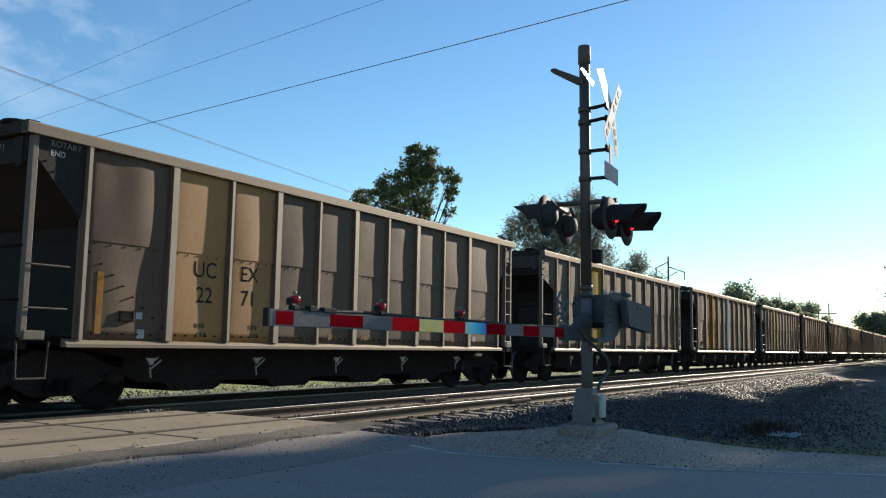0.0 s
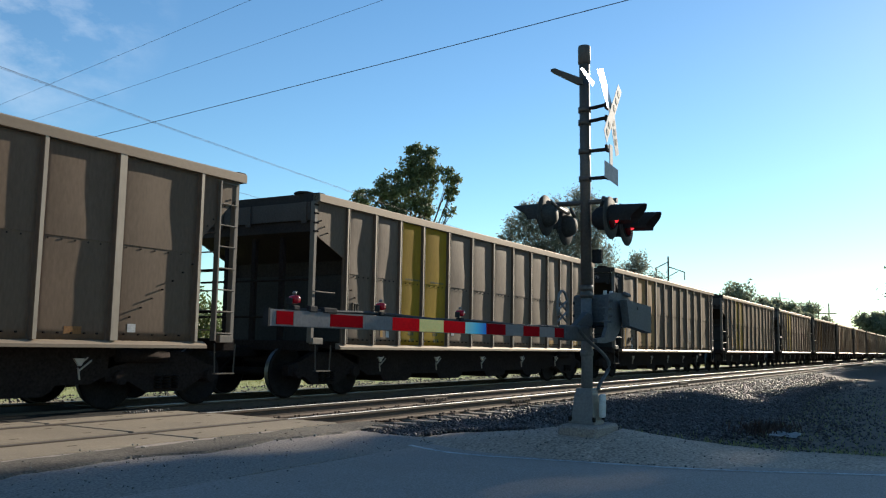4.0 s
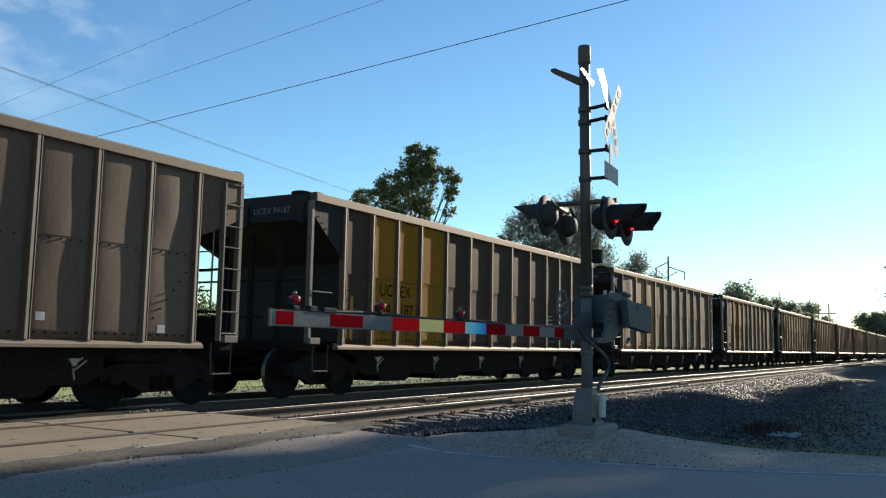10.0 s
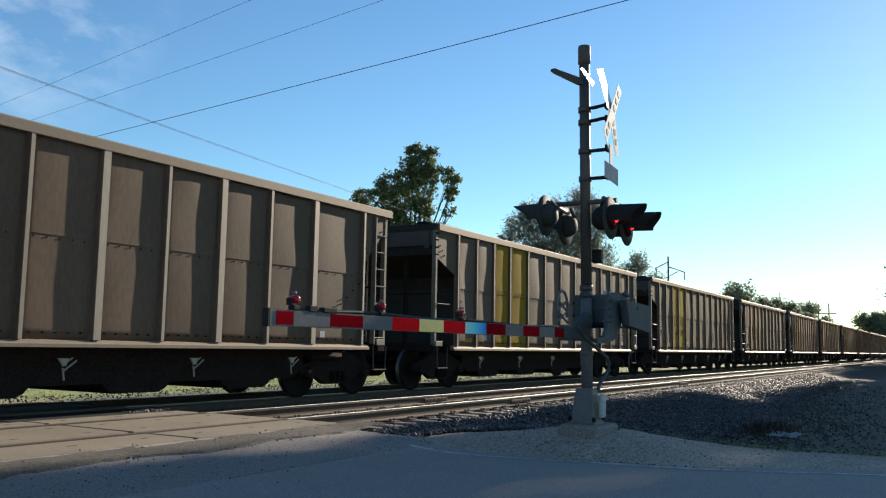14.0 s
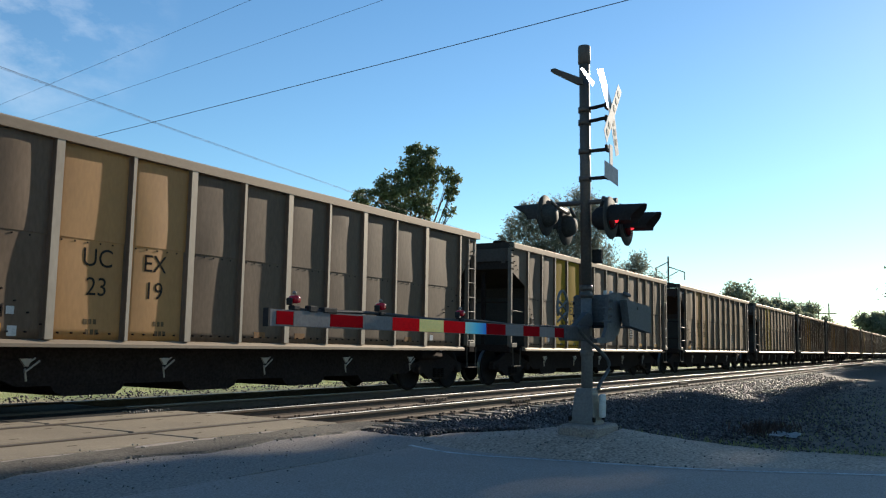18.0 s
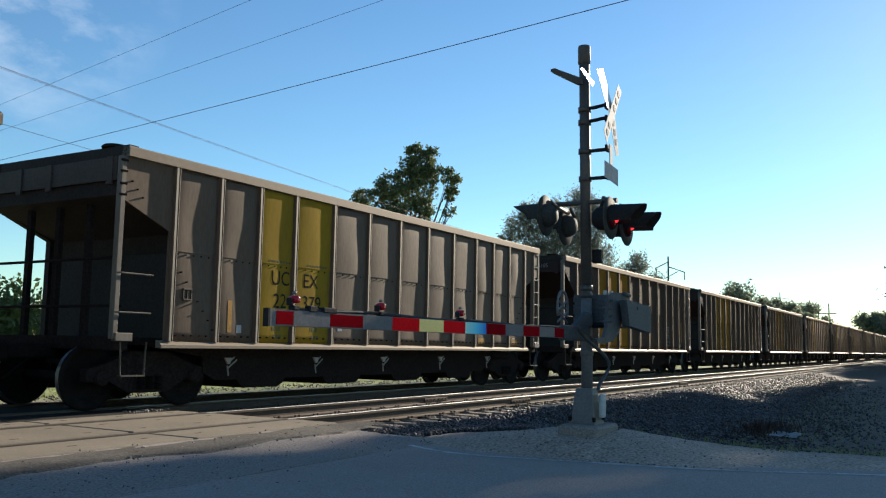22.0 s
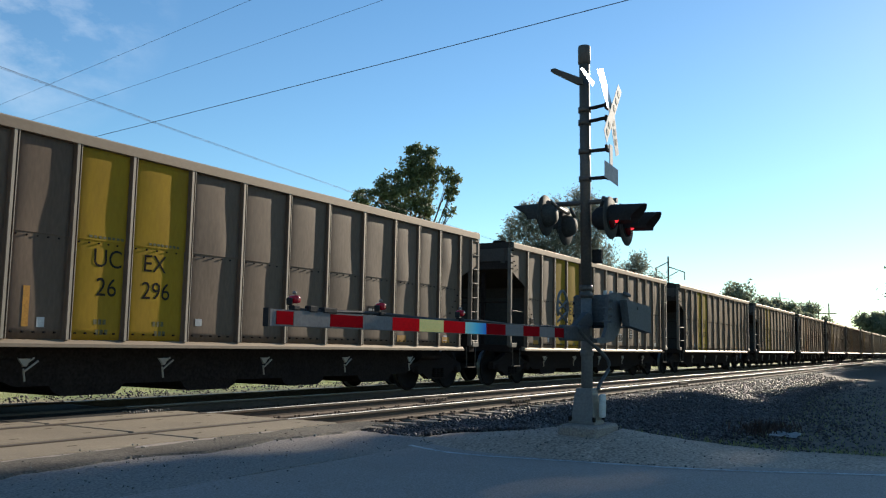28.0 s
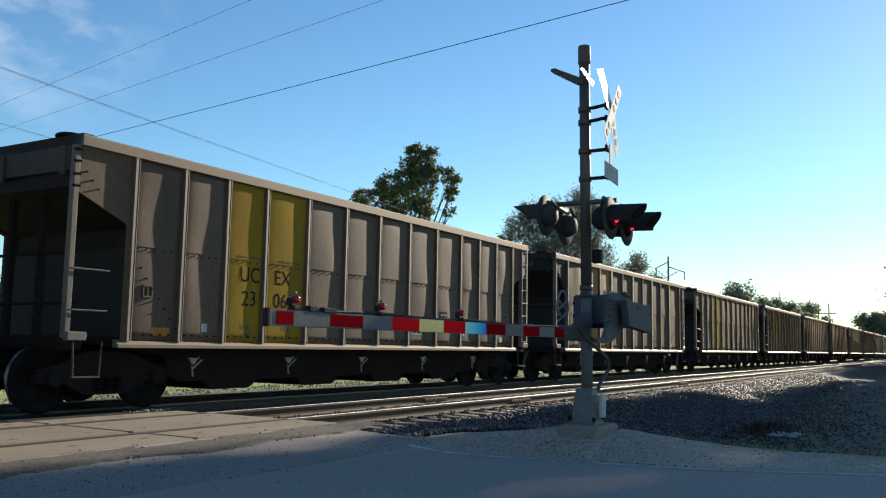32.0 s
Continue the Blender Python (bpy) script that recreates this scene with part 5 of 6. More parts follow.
for x, y, z, face in ((MX - 0.31, 3.20, 2.42, -1), (MX + 0.22, 3.20, 2.405, -1), (MX - 0.28, 3.98, 2.50, 1), (MX + 0.30, 3.98, 2.45, 1)):
    m = Matrix.Translation((x, y, z)) @ (pose(0, 0, 0, 90) if face < 0 else pose(0, 0, 0, -90))
    bm = bmesh.new()
    lathe(bm, [(0.01, -0.135), (0.08, -0.125), (0.115, -0.09), (0.135, -0.02), (0.135, 0.02), (0.10, 0.02)] if face > 0 else [(0.01, -0.205), (0.08, -0.19), (0.125, -0.14), (0.135, -0.02), (0.135, 0.02), (0.10, 0.02)], 24, m)
    skin = M_HOOD if face > 0 else M_DARKMETAL
    rod(bm, (x, y - face * 0.12, z + 0.1), (x, y - face * 0.06, 2.66), 0.02, seg=8)
    lamp = part("flasher", bm, skin, signal, "black signal lamp with hood")
    bm = bmesh.new()
    lathe(bm, [(0.12, -0.004), (0.235, -0.004), (0.235, 0.004), (0.12, 0.004)], 32, m)
    part("backplate", bm, M_HOOD, lamp)
    bm = bmesh.new()
    lathe(bm, [(0.125, 0.02), (0.11, 0.045), (0.06, 0.062), (0.01, 0.066)], 24, m)
    lens = part("lens", bm, M_LENS if face < 0 else M_LENSDIM, lamp, "red glass lens")
    if face < 0:
        bm = bmesh.new()
        lathe(bm, [(0.055, 0.064), (0.045, 0.078), (0.005, 0.082)], 14, m)
        part("lit_bulb", bm, M_LED, lens, "glowing red lamp spot")
    bm = bmesh.new()
    n0 = 16
    rows = []
    for r, d0, d1 in ((0.138, 0.02, 0.40), (0.145, 0.02, 0.40)):
        ring = []
        for k in range(n0 + 1):
            a = radians(-20 + 220 * k / n0)
            deep = d0 + (d1 - d0) * (0.66 + 0.34 * max(0, math.sin(a)) ** 0.8 if face < 0 else 0.40 + 0.60 * max(0, math.sin(a)))
            c, s2 = math.cos(a) * r, math.sin(a) * r
            ring.append((bm.verts.new((x + c, y + face * d0, z + s2)), bm.verts.new((x + c, y + face * deep, z + s2 - 0.03 * (deep - d0)))))
        rows.append(ring)
    for ring in rows:
        for (a0, a1), (b0, b1) in zip(ring, ring[1:]):
            bm.faces.new((a0, a1, b1, b0)).smooth = True
    for q in range(n0):
        bm.faces.new((rows[0][q][1], rows[1][q][1], rows[1][q + 1][1], rows[0][q + 1][1]))
    part("hood", bm, skin, lamp)
bm = bmesh.new()
box(bm, MX + 0.06, MX + 0.14, MY - 0.15, MY - 0.04, 1.97, 2.13, 0.012)
part("bell_box", bm, M_DARKMETAL, signal)

# gate mechanism
bm = bmesh.new()
box(bm, MX + 0.095, MX + 0.42, MY - 0.235, MY + 0.205, 1.262, 1.612, 0.022)
mech = part("gate_mechanism", bm, M_CASTGREY, signal, "grey cast gate mechanism housing")
bm = bmesh.new()
box(bm, MX + 0.078, MX + 0.096, MY - 0.21, MY + 0.18, 1.29, 1.585, 0.008)
part("housing_cover", bm, M_CASTGREY, mech)
for dy in (-0.215, 0.185):
    bm = bmesh.new()
    box(bm, MX + 0.07, MX + 0.10, MY + dy - 0.012, MY + dy + 0.012, 1.36, 1.39, 0.004)
    box(bm, MX + 0.07, MX + 0.10, MY + dy - 0.012, MY + dy + 0.012, 1.50, 1.53, 0.004)
    part("cover_latch", bm, M_DARKMETAL, mech)
bm = bmesh.new()
box(bm, MX - 0.16, MX + 0.42, MY - 0.325, MY + 0.19, 1.238, 1.260, 0.006)
part("mechanism_shelf", bm, M_DARKMETAL, mech, "dark shelf plate under the housing")
for pts in ([(3.68, 1.242), (3.62, 1.242), (3.425, 1.085), (3.465, 1.068)], [(3.282, 1.242), (3.316, 1.242), (3.387, 1.078), (3.36, 1.072)]):
    bm = bmesh.new()
    prism(bm, pts, 0, MX - 0.155, MX - 0.12)
    part("shelf_brace", bm, M_CASTGREY, mech)
bm = bmesh.new()
lathe(bm, [(0.02, -0.05), (0.085, -0.05), (0.10, -0.02), (0.10, 0.02), (0.085, 0.05), (0.02, 0.05)], 20, Matrix.Translation((MX - 0.30, 3.18, 1.46)) @ pose(0, 0, 0, 90))
part("drive_hub", bm, M_CASTGREY, mech)
bm = bmesh.new()
prism(bm, [(MX - 0.652, 1.56), (MX - 0.44, 1.598), (MX - 0.23, 1.603), (MX - 0.06, 1.575), (MX + 0.031, 1.532), (MX + 0.047, 1.388), (MX - 0.198, 1.342), (MX - 0.27, 1.25), (MX - 0.345, 1.168), (MX - 0.522, 1.082), (MX - 0.75, 1.058), (MX - 0.984, 1.059), (MX - 1.015, 1.098), (MX - 0.791, 1.118), (MX - 0.70, 1.219)], 1, 3.10, 3.135)
part("counterweight_arm", bm, M_CASTGREY, mech)
bm = bmesh.new()
for x, z in ((-0.62, 1.50), (-0.66, 1.42), (-0.64, 1.34), (-0.68, 1.28)):
    rod(bm, (MX + x, 3.06, z), (MX + x, 3.16, z), 0.015, seg=6)
part("arm_bolts", bm, M_CASTGREY, mech)
for k in range(2):
    bm = bmesh.new()
    prism(bm, [(MX - 0.446 + 0.03 * k, 1.517), (MX + 0.391, 1.485 - 0.012 * k), (MX + 0.382, 1.184), (MX - 0.361 + 0.03 * k, 1.246)], 1, 2.975 + 0.05 * k, 3.015 + 0.05 * k)
    part("counterweight", bm, M_CASTGREY, mech, "grey counterweight plate")
bm = bmesh.new()
rod(bm, (MX - 0.10, 2.965, 1.44), (MX - 0.10, 3.12, 1.44), 0.016, seg=6)
rod(bm, (MX - 0.22, 3.08, 1.60), (MX - 0.05, 3.08, 1.585), 0.02, seg=6)
part("clamp_bolt", bm, M_CASTGREY, mech)
bm = bmesh.new()
pts = [Vector((MX - 0.62 + 0.94 * smooth(0, 0.6, u) - 0.36 * smooth(0.62, 1, u), 3.45, 1.24 - 0.70 * u)) for u in span(0, 1, 18)]
tube(bm, pts, 0.020, 8)
part("conduit", bm, M_CASTGREY, signal, "bent flexible conduit")
# bolts and fittings on the housing
for dx, dy, z in ((0.14, 0.09, 1.61), (0.14, -0.17, 1.61), (0.26, -0.20, 1.61)):
    bm = bmesh.new()
    rod(bm, (MX + dx, MY + dy, z - 0.01), (MX + dx, MY + dy, z + 0.05), 0.022, seg=8)
    part("fitting", bm, M_SIGN, mech, "bright metal fitting")
# wire guard loop beside the arm's root
bm = bmesh.new()
pts = [Vector((MX - 0.50 + 0.14 * math.cos(a), MY + 0.08, 1.44 + 0.18 * math.sin(a) * (1 if a < 3.2 else 0.9))) for a in span(-0.6, 3.74, 14)]
tube(bm, pts, 0.015)
for k in range(2):
    z = 1.28 + 0.12 * k
    rod(bm, (MX - 0.63, MY + 0.08, z), (MX - 0.37, MY + 0.08, z + 0.12), 0.012, seg=5)
    rod(bm, (MX - 0.37, MY + 0.08, z), (MX - 0.63, MY + 0.08, z + 0.12), 0.012, seg=5)
part("wire_guard", bm, M_MASTGREY, mech, "bent wire guard")

# gate arm
gate = thing("gate_arm", "lowered crossing gate arm with red and white reflective stripes", "crossing gate")
AY = 3.50
bm = bmesh.new()
prism(bm, [(AY - 0.016, 1.105), (AY + 0.016, 1.105), (AY + 0.016, 1.205), (AY - 0.016, 1.205)], 0, 3.86, 8.72)
beam = part("arm_beam", bm, M_WHITE, gate)
bm = bmesh.new()
box(bm, 3.848, 3.864, AY - 0.021, AY + 0.021, 1.10, 1.21)
part("arm_tip", bm, M_DARKMETAL, gate, "dark cap on the arm's tip")
edges = [3.87, 4.075, 4.435, 4.795, 5.155, 5.515, 5.875, 6.225, 6.595, 6.965, 7.335, 7.70, 8.065, 8.32]
# sunlit stretch of the arm: rainbow glint painted as stripe colours
M_GLINT_WARM = mat("prismatic_glint_warm", (1.0, 0.66, 0.18), 0.3, 0, 0.1, 5, 60, 0.02)
M_GLINT_BLUE = mat("prismatic_glint_blue", (0.30, 0.68, 0.70), 0.6, 0, 0.1, 5, 60, 0.02, spec=0.1)
n, l = M_GLINT_BLUE.node_tree.nodes, M_GLINT_BLUE.node_tree.links
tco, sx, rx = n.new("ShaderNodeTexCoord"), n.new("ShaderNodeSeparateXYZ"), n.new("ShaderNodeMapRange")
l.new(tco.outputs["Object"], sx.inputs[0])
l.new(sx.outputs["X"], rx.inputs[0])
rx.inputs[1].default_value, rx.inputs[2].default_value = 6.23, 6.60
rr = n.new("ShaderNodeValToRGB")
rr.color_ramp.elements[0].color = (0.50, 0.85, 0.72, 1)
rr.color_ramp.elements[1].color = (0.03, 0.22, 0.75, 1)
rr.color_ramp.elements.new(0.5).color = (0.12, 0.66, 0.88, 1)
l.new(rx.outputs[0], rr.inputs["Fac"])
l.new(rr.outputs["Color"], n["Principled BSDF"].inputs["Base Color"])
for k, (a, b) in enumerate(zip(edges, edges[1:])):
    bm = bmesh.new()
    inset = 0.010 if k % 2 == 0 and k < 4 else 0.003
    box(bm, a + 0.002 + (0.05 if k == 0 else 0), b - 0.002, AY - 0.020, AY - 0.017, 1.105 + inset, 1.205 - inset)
    m = (M_RED_SUNLIT if k in (4, 6) else M_RED) if k % 2 == 0 else {5: M_GLINT_WARM, 7: M_GLINT_BLUE}.get(k, M_WHITE)
    part("red_stripe" if k % 2 == 0 else "white_stripe", bm, m, gate, "reflective stripe with the sun's rainbow glint painted on" if k in (5, 7) else "")
bm = bmesh.new()
box(bm, 8.30, 8.98, AY - 0.045, AY + 0.045, 1.08, 1.24, 0.012)
prism(bm, [(8.6, 1.24), (9.1, 1.24), (9.1, 1.36), (8.95, 1.40)], 1, AY - 0.03, AY + 0.03)
part("arm_socket", bm, M_CASTGREY, gate)
bm = bmesh.new()
tube(bm, [(x, AY + 0.005, 1.216 + 0.006 * math.sin(x * 4.1) - 0.006 * smooth(4, 8, x)) for x in span(4.1, 8.4, 26)], 0.012)
part("arm_cable", bm, M_CABLE, gate, "black lamp cable along the arm")
M_ARMLENS = glow("gate_lamp_red", (0.26, 0.006, 0.014), 0.04)
for x in (4.10, 5.03, 6.17):
    bm = bmesh.new()
    box(bm, x - 0.03, x + 0.03, AY - 0.025, AY + 0.025, 1.205, 1.235, 0.006)
    box(bm, x - 0.055, x - 0.035, AY - 0.02, AY + 0.02, 1.235, 1.28, 0.004)
    lamp = part("gate_lamp", bm, M_DARKMETAL, gate, "small red gate lamp")
    bm = bmesh.new()
    lathe(bm, [(0.010, -0.036), (0.022, -0.033), (0.026, -0.018), (0.026, 0.018), (0.022, 0.033), (0.010, 0.036)], 16, Matrix.Translation((x, AY, 1.272)) @ pose(0, 0, 0, 90))
    part("lamp_lens", bm, M_ARMLENS, lamp, "red plastic lens")
    bm = bmesh.new()
    lathe(bm, [(0.008, 0.0), (0.014, 0.004), (0.014, 0.014), (0.008, 0.02)], 10, Matrix.Translation((x, AY, 1.302)))
    part("lamp_cap", bm, M_MASTGREY, lamp)
bm = bmesh.new()
box(bm, 4.36, 4.50, AY - 0.03, AY + 0.02, 1.20, 1.235, 0.006)
box(bm, 4.22, 4.30, AY - 0.028, AY + 0.02, 1.20, 1.24, 0.006)
part("arm_clamp", bm, M_DARKMETAL, gate)


# ---- wires, poles, trees ----
def wire(name, a, b, sag, r, label):
    bm = bmesh.new()
    a, b = Vector(a), Vector(b)
    tube(bm, [a.lerp(b, u) - Vector((0, 0, 4 * sag * u * (1 - u))) for u in span(0, 1, 40)], r, 5)
    return tagged(new(name, mesh_of(name, bm, M_CABLE)), label, "cable", "overhead wires")


def utility_pole(x, y, h, arms, turn=0.0, brace=True):
    pole = thing("utility_pole", "weathered wooden utility pole with crossarms", "utility pole", "utility poles", m=pose(x, y, ground_z(x, y) - 0.3, 0, 0, turn))
    bm = bmesh.new()
    rod(bm, (0, 0, 0), (0, 0, h), 0.17, 0.11, seg=12)
    part("post", bm, M_WOODPOLE, pole)
    for z, w, tilt in arms:
        bm = bmesh.new()
        prism(bm, [(-w, z - 0.07 - tilt), (w, z - 0.07 + tilt), (w, z + 0.07 + tilt), (-w, z + 0.07 - tilt)], 0, -0.06, 0.06)
        part("crossarm", bm, M_WOODPOLE, pole)
        for s in (-0.95, 0.95):
            bm = bmesh.new()
            lathe(bm, [(0.03, 0.0), (0.07, 0.05), (0.07, 0.12), (0.05, 0.2), (0.03, 0.24)], 8, Matrix.Translation((0, s * w, z + 0.06 + tilt * s)))
            part("insulator", bm, M_DARKMETAL, pole)
    return pole


# a line of wires along the road and one along the far side of the railway
wire("power_wire", (23.7, 60, 8.34), (9.3, -45, 8.62), 0.5, 0.0095, "black overhead cable running along the road")
wire("power_wire", (26.4, 60, 10.5), (7.5, -45, 10.5), 0.5, 0.0055, "thin overhead wire running along the road")
wire("power_wire", (25.8, 60, 11.0), (4.8, -45, 11.0), 0.5, 0.0055, "thin overhead wire running along the road")
wire("telephone_cable", (-30, 19.9, 10.4), (90, 39.4, 11.2), 0.6, 0.009, "twin telephone cable along the far side of the tracks")
wire("telephone_cable", (-30, 19.9, 10.37), (90, 39.4, 11.12), 0.6, 0.007, "twin telephone cable along the far side of the tracks")
wire("telephone_cable", (-30, 23.2, 9.6), (90, 42.4, 9.9), 0.6, 0.010, "thin telephone wire along the far side of the tracks")
utility_pole(25.4, 60, 11.6, ((11.0, 1.2, 0), (10.2, 1.2, 0), (8.80, 1.85, 0)), 80)
utility_pole(7.4, -45, 11.6, ((11.0, 1.2, 0), (10.2, 1.2, 0), (9.0, 2.0, 0)), 80)
utility_pole(-30, 21.5, 11.0, ((10.3, 2.2, 0),))
utility_pole(90, 40.8, 11.6, ((10.9, 2.2, 0),))
near_pole = utility_pole(115.3, 33.2, 14.2, (), -14)
for a, b, w in (((0, 0, 13.45), (0, 1.9, 12.7), 0.07), ((0, 0, 12.8), (0, -2.5, 11.9), 0.07), ((0, 1.25, 10.9), (0, -1.45, 12.1), 0.05)):
    bm = bmesh.new()
    rod(bm, a, b, w, seg=6)
    part("crossarm", bm, M_WOODPOLE, near_pole, "slanting wooden arm")
for y, z in ((1.8, 12.7), (-2.4, 11.9)):
    bm = bmesh.new()
    lathe(bm, [(0.03, 0.0), (0.09, 0.05), (0.06, 0.3), (0.09, 0.35), (0.06, 0.6), (0.09, 0.65), (0.03, 0.95)], 8, Matrix.Translation((0, y, z - 0.97)))
    part("insulator", bm, M_DARKMETAL, near_pole, "hanging insulator string")
utility_pole(256.5, 42.4, 18.2, ((16.6, 2.6, 0.4), (15.0, 3.4, -0.6)), -10)
hframe = thing("transmission_pole", "two-legged wooden transmission pole far off", "utility pole", "utility poles", m=pose(327.5, 39.8, ground_z(327, 40), 0, 0, -7))
for s in (-1, 1):
    bm = bmesh.new()
    rod(bm, (0, s * 1.7, 0), (0, s * 1.7, 18.3), 0.28, 0.2, seg=8)
    part("post", bm, M_WOODPOLE, hframe)
bm = bmesh.new()
box(bm, -0.12, 0.12, -4.2, 4.2, 14.6, 14.95)
part("crossarm", bm, M_WOODPOLE, hframe)


def leaf_material(name, colour, dark, through_light=0.35):
    m = mat(name, colour, 0.55, 0, 0.3, 0.4, 8, 0, second=dark, island=0.7)
    n, l = m.node_tree.nodes, m.node_tree.links
    p = n["Principled BSDF"]
    tr = n.new("ShaderNodeBsdfTranslucent")
    l.new(p.inputs["Base Color"].links[0].from_socket, tr.inputs["Color"])
    mx = n.new("ShaderNodeMixShader")
    mx.inputs[0].default_value = through_light
    l.new(p.outputs[0], mx.inputs[1])
    l.new(tr.outputs[0], mx.inputs[2])
    l.new(mx.outputs[0], n["Material Output"].inputs["Surface"])
    return m


M_COTTON = leaf_material("cottonwood_leaf", (0.15, 0.18, 0.085), (0.075, 0.095, 0.048))
M_WILLOW = leaf_material("grey_green_leaf", (0.21, 0.225, 0.185), (0.11, 0.12, 0.10), 0.55)
M_OAK = leaf_material("dark_leaf", (0.095, 0.12, 0.04), (0.05, 0.07, 0.022))
# distance haze put into the far leaves as a lighter colour
M_FAR = leaf_material("hazy_far_leaf", (0.23, 0.25, 0.17), (0.15, 0.165, 0.115), 0.5)
M_GRASS = leaf_material("grass_blade", (0.20, 0.22, 0.07), (0.36, 0.33, 0.13))


def leaves(name, pts, size, seed, material, parent, droop=0.0, slim=0.55):
    """Many small folded leaves, each a pair of triangles, about the given points."""
    rng = np.random.RandomState(seed)
    k = len(pts)
    pts = np.asarray(pts, float)
    d = rng.normal(size=(k, 3))
    d[:, 2] = d[:, 2] * (1 - droop) - droop * 1.6
    d /= np.linalg.norm(d, axis=1)[:, None]
    e = np.cross(d, rng.normal(size=(k, 3)))
    e /= np.linalg.norm(e, axis=1)[:, None] + 1e-9
    f = np.cross(d, e)
    s = (size * rng.uniform(0.6, 1.4, k))[:, None]
    v = np.stack([pts, pts + d * s * 0.5 + e * s * slim * 0.5 + f * s * 0.08, pts + d * s, pts + d * s * 0.5 - e * s * slim * 0.5 + f * s * 0.08], 1)
    tri = np.array([(0, 1, 2), (0, 2, 3)])
    idx = (tri[None] + 4 * np.arange(k)[:, None, None]).reshape(-1, 3)
    lm = bpy.data.meshes.new(name)
    lm.vertices.add(k * 4)
    lm.vertices.foreach_set("co", v.ravel())
    lm.loops.add(len(idx) * 3)
    lm.loops.foreach_set("vertex_index", idx.ravel())
    lm.polygons.add(len(idx))
    lm.polygons.foreach_set("loop_start", np.arange(0, len(idx) * 3, 3))
    lm.update(calc_edges=True)
    lm.materials.append(material)
    ob = new(name, lm)
    ob.parent = parent
    return ob


def tree(x, y, h, blobs, label, leaf, size, count, seed, droop=0.0, clump=0.16, slim=0.55, base=None):
    """blobs: (dx, dy, height, radius, stretch upwards) of the crown's masses, each fed by a limb."""
    z0 = ground_z(x, y) if base is None else base
    t = thing("tree", label, "tree", "trees", m=pose(x, y, z0 - 0.1))
    rnd = random.Random(seed)
    rng = np.random.RandomState(seed)
    bm = bmesh.new()
    r0 = max(0.12, h * 0.018)
    fork = h * 0.22
    rod(bm, (0, 0, 0), (0, 0, fork), r0, r0 * 0.75, seg=10)
    rod(bm, (0, 0, fork), (0, 0, h * 0.7), r0 * 0.75, r0 * 0.2, seg=8)
    for dx, dy, z, r, st in blobs:
        mid = Vector((dx * 0.45, dy * 0.45, max(fork, (fork + z) * 0.5)))
        rod(bm, (0, 0, fork * rnd.uniform(0.8, 1.2)), mid, r0 * 0.5, r0 * 0.32, seg=6)
        rod(bm, mid, (dx, dy, z + r * st * 0.5), r0 * 0.32, r0 * 0.06, seg=5)
        for _ in range(5):
            a = Vector((dx, dy, z)) + Vector((rnd.gauss(0, 1), rnd.gauss(0, 1), rnd.gauss(0, st))).normalized() * r * 0.85
            rod(bm, mid.lerp(Vector((dx, dy, z)), rnd.uniform(0.3, 1.0)), a, r0 * 0.14, r0 * 0.03, seg=4)
    part("trunk", bm, M_BARK, t)
    total = sum(b[3] ** 2 * b[4] for b in blobs)
    pts = []
    for dx, dy, z, r, st in blobs:
        k = int(count * r * r * st / total)
        nc = max(6, k // 45)
        c = rng.normal(size=(nc, 3))
        c /= np.linalg.norm(c, axis=1)[:, None]
        c *= (rng.uniform(0.25, 1.0, nc) ** 0.45)[:, None] * r * np.array((1, 1, st))
        which = rng.randint(0, nc, k)
        p = c[which] + rng.normal(size=(k, 3)) * r * clump * np.array((1, 1, 0.8 + droop))
        if droop:
            p[:, 2] -= np.abs(rng.normal(size=k)) * r * droop * 0.35
        pts.append(p + np.array((dx, dy, z)))
    leaves("crown", np.concatenate(pts), size, seed + 1, leaf, t, droop, slim)
    return t


# the cottonwood and the grey-green trees beyond the far track
tree(57.9, 38.0, 17.8, [(p + 1.1, q, z, r * 1.05, 1.15) for p, q, z, r in (
    (-1.58, -1.04, 16.8, 0.68), (-0.91, -2.13, 16.7, 0.6), (-1.16, -1.5, 15.8, 1.0), (-1.8, -0.3, 15.1, 1.0), (-2.3, 0.75, 14.35, 0.9), (-2.7, 1.57, 13.6, 0.68), (-3.4, 2.84, 13.1, 0.77), (-3.7, 3.5, 12.6, 0.42),
    (-1.13, -1.2, 14.1, 1.15), (-1.72, 0.0, 13.05, 1.05), (-0.55, -2.42, 15.2, 0.55), (0.1, -3.4, 14.7, 0.72), (0.28, -3.45, 13.6, 0.5), (-0.86, -1.3, 12.4, 0.8), (-2.13, 0.92, 12.1, 0.95), (-2.9, 2.26, 12.0, 0.62),
    (0.2, -3.3, 12.2, 0.35), (-1.5, 0.2, 10.6, 1.3), (-0.6, -1.8, 10.2, 1.0))],
     "tall green cottonwood tree with a ragged crown", M_COTTON, 0.25, 20000, 21, clump=0.20)
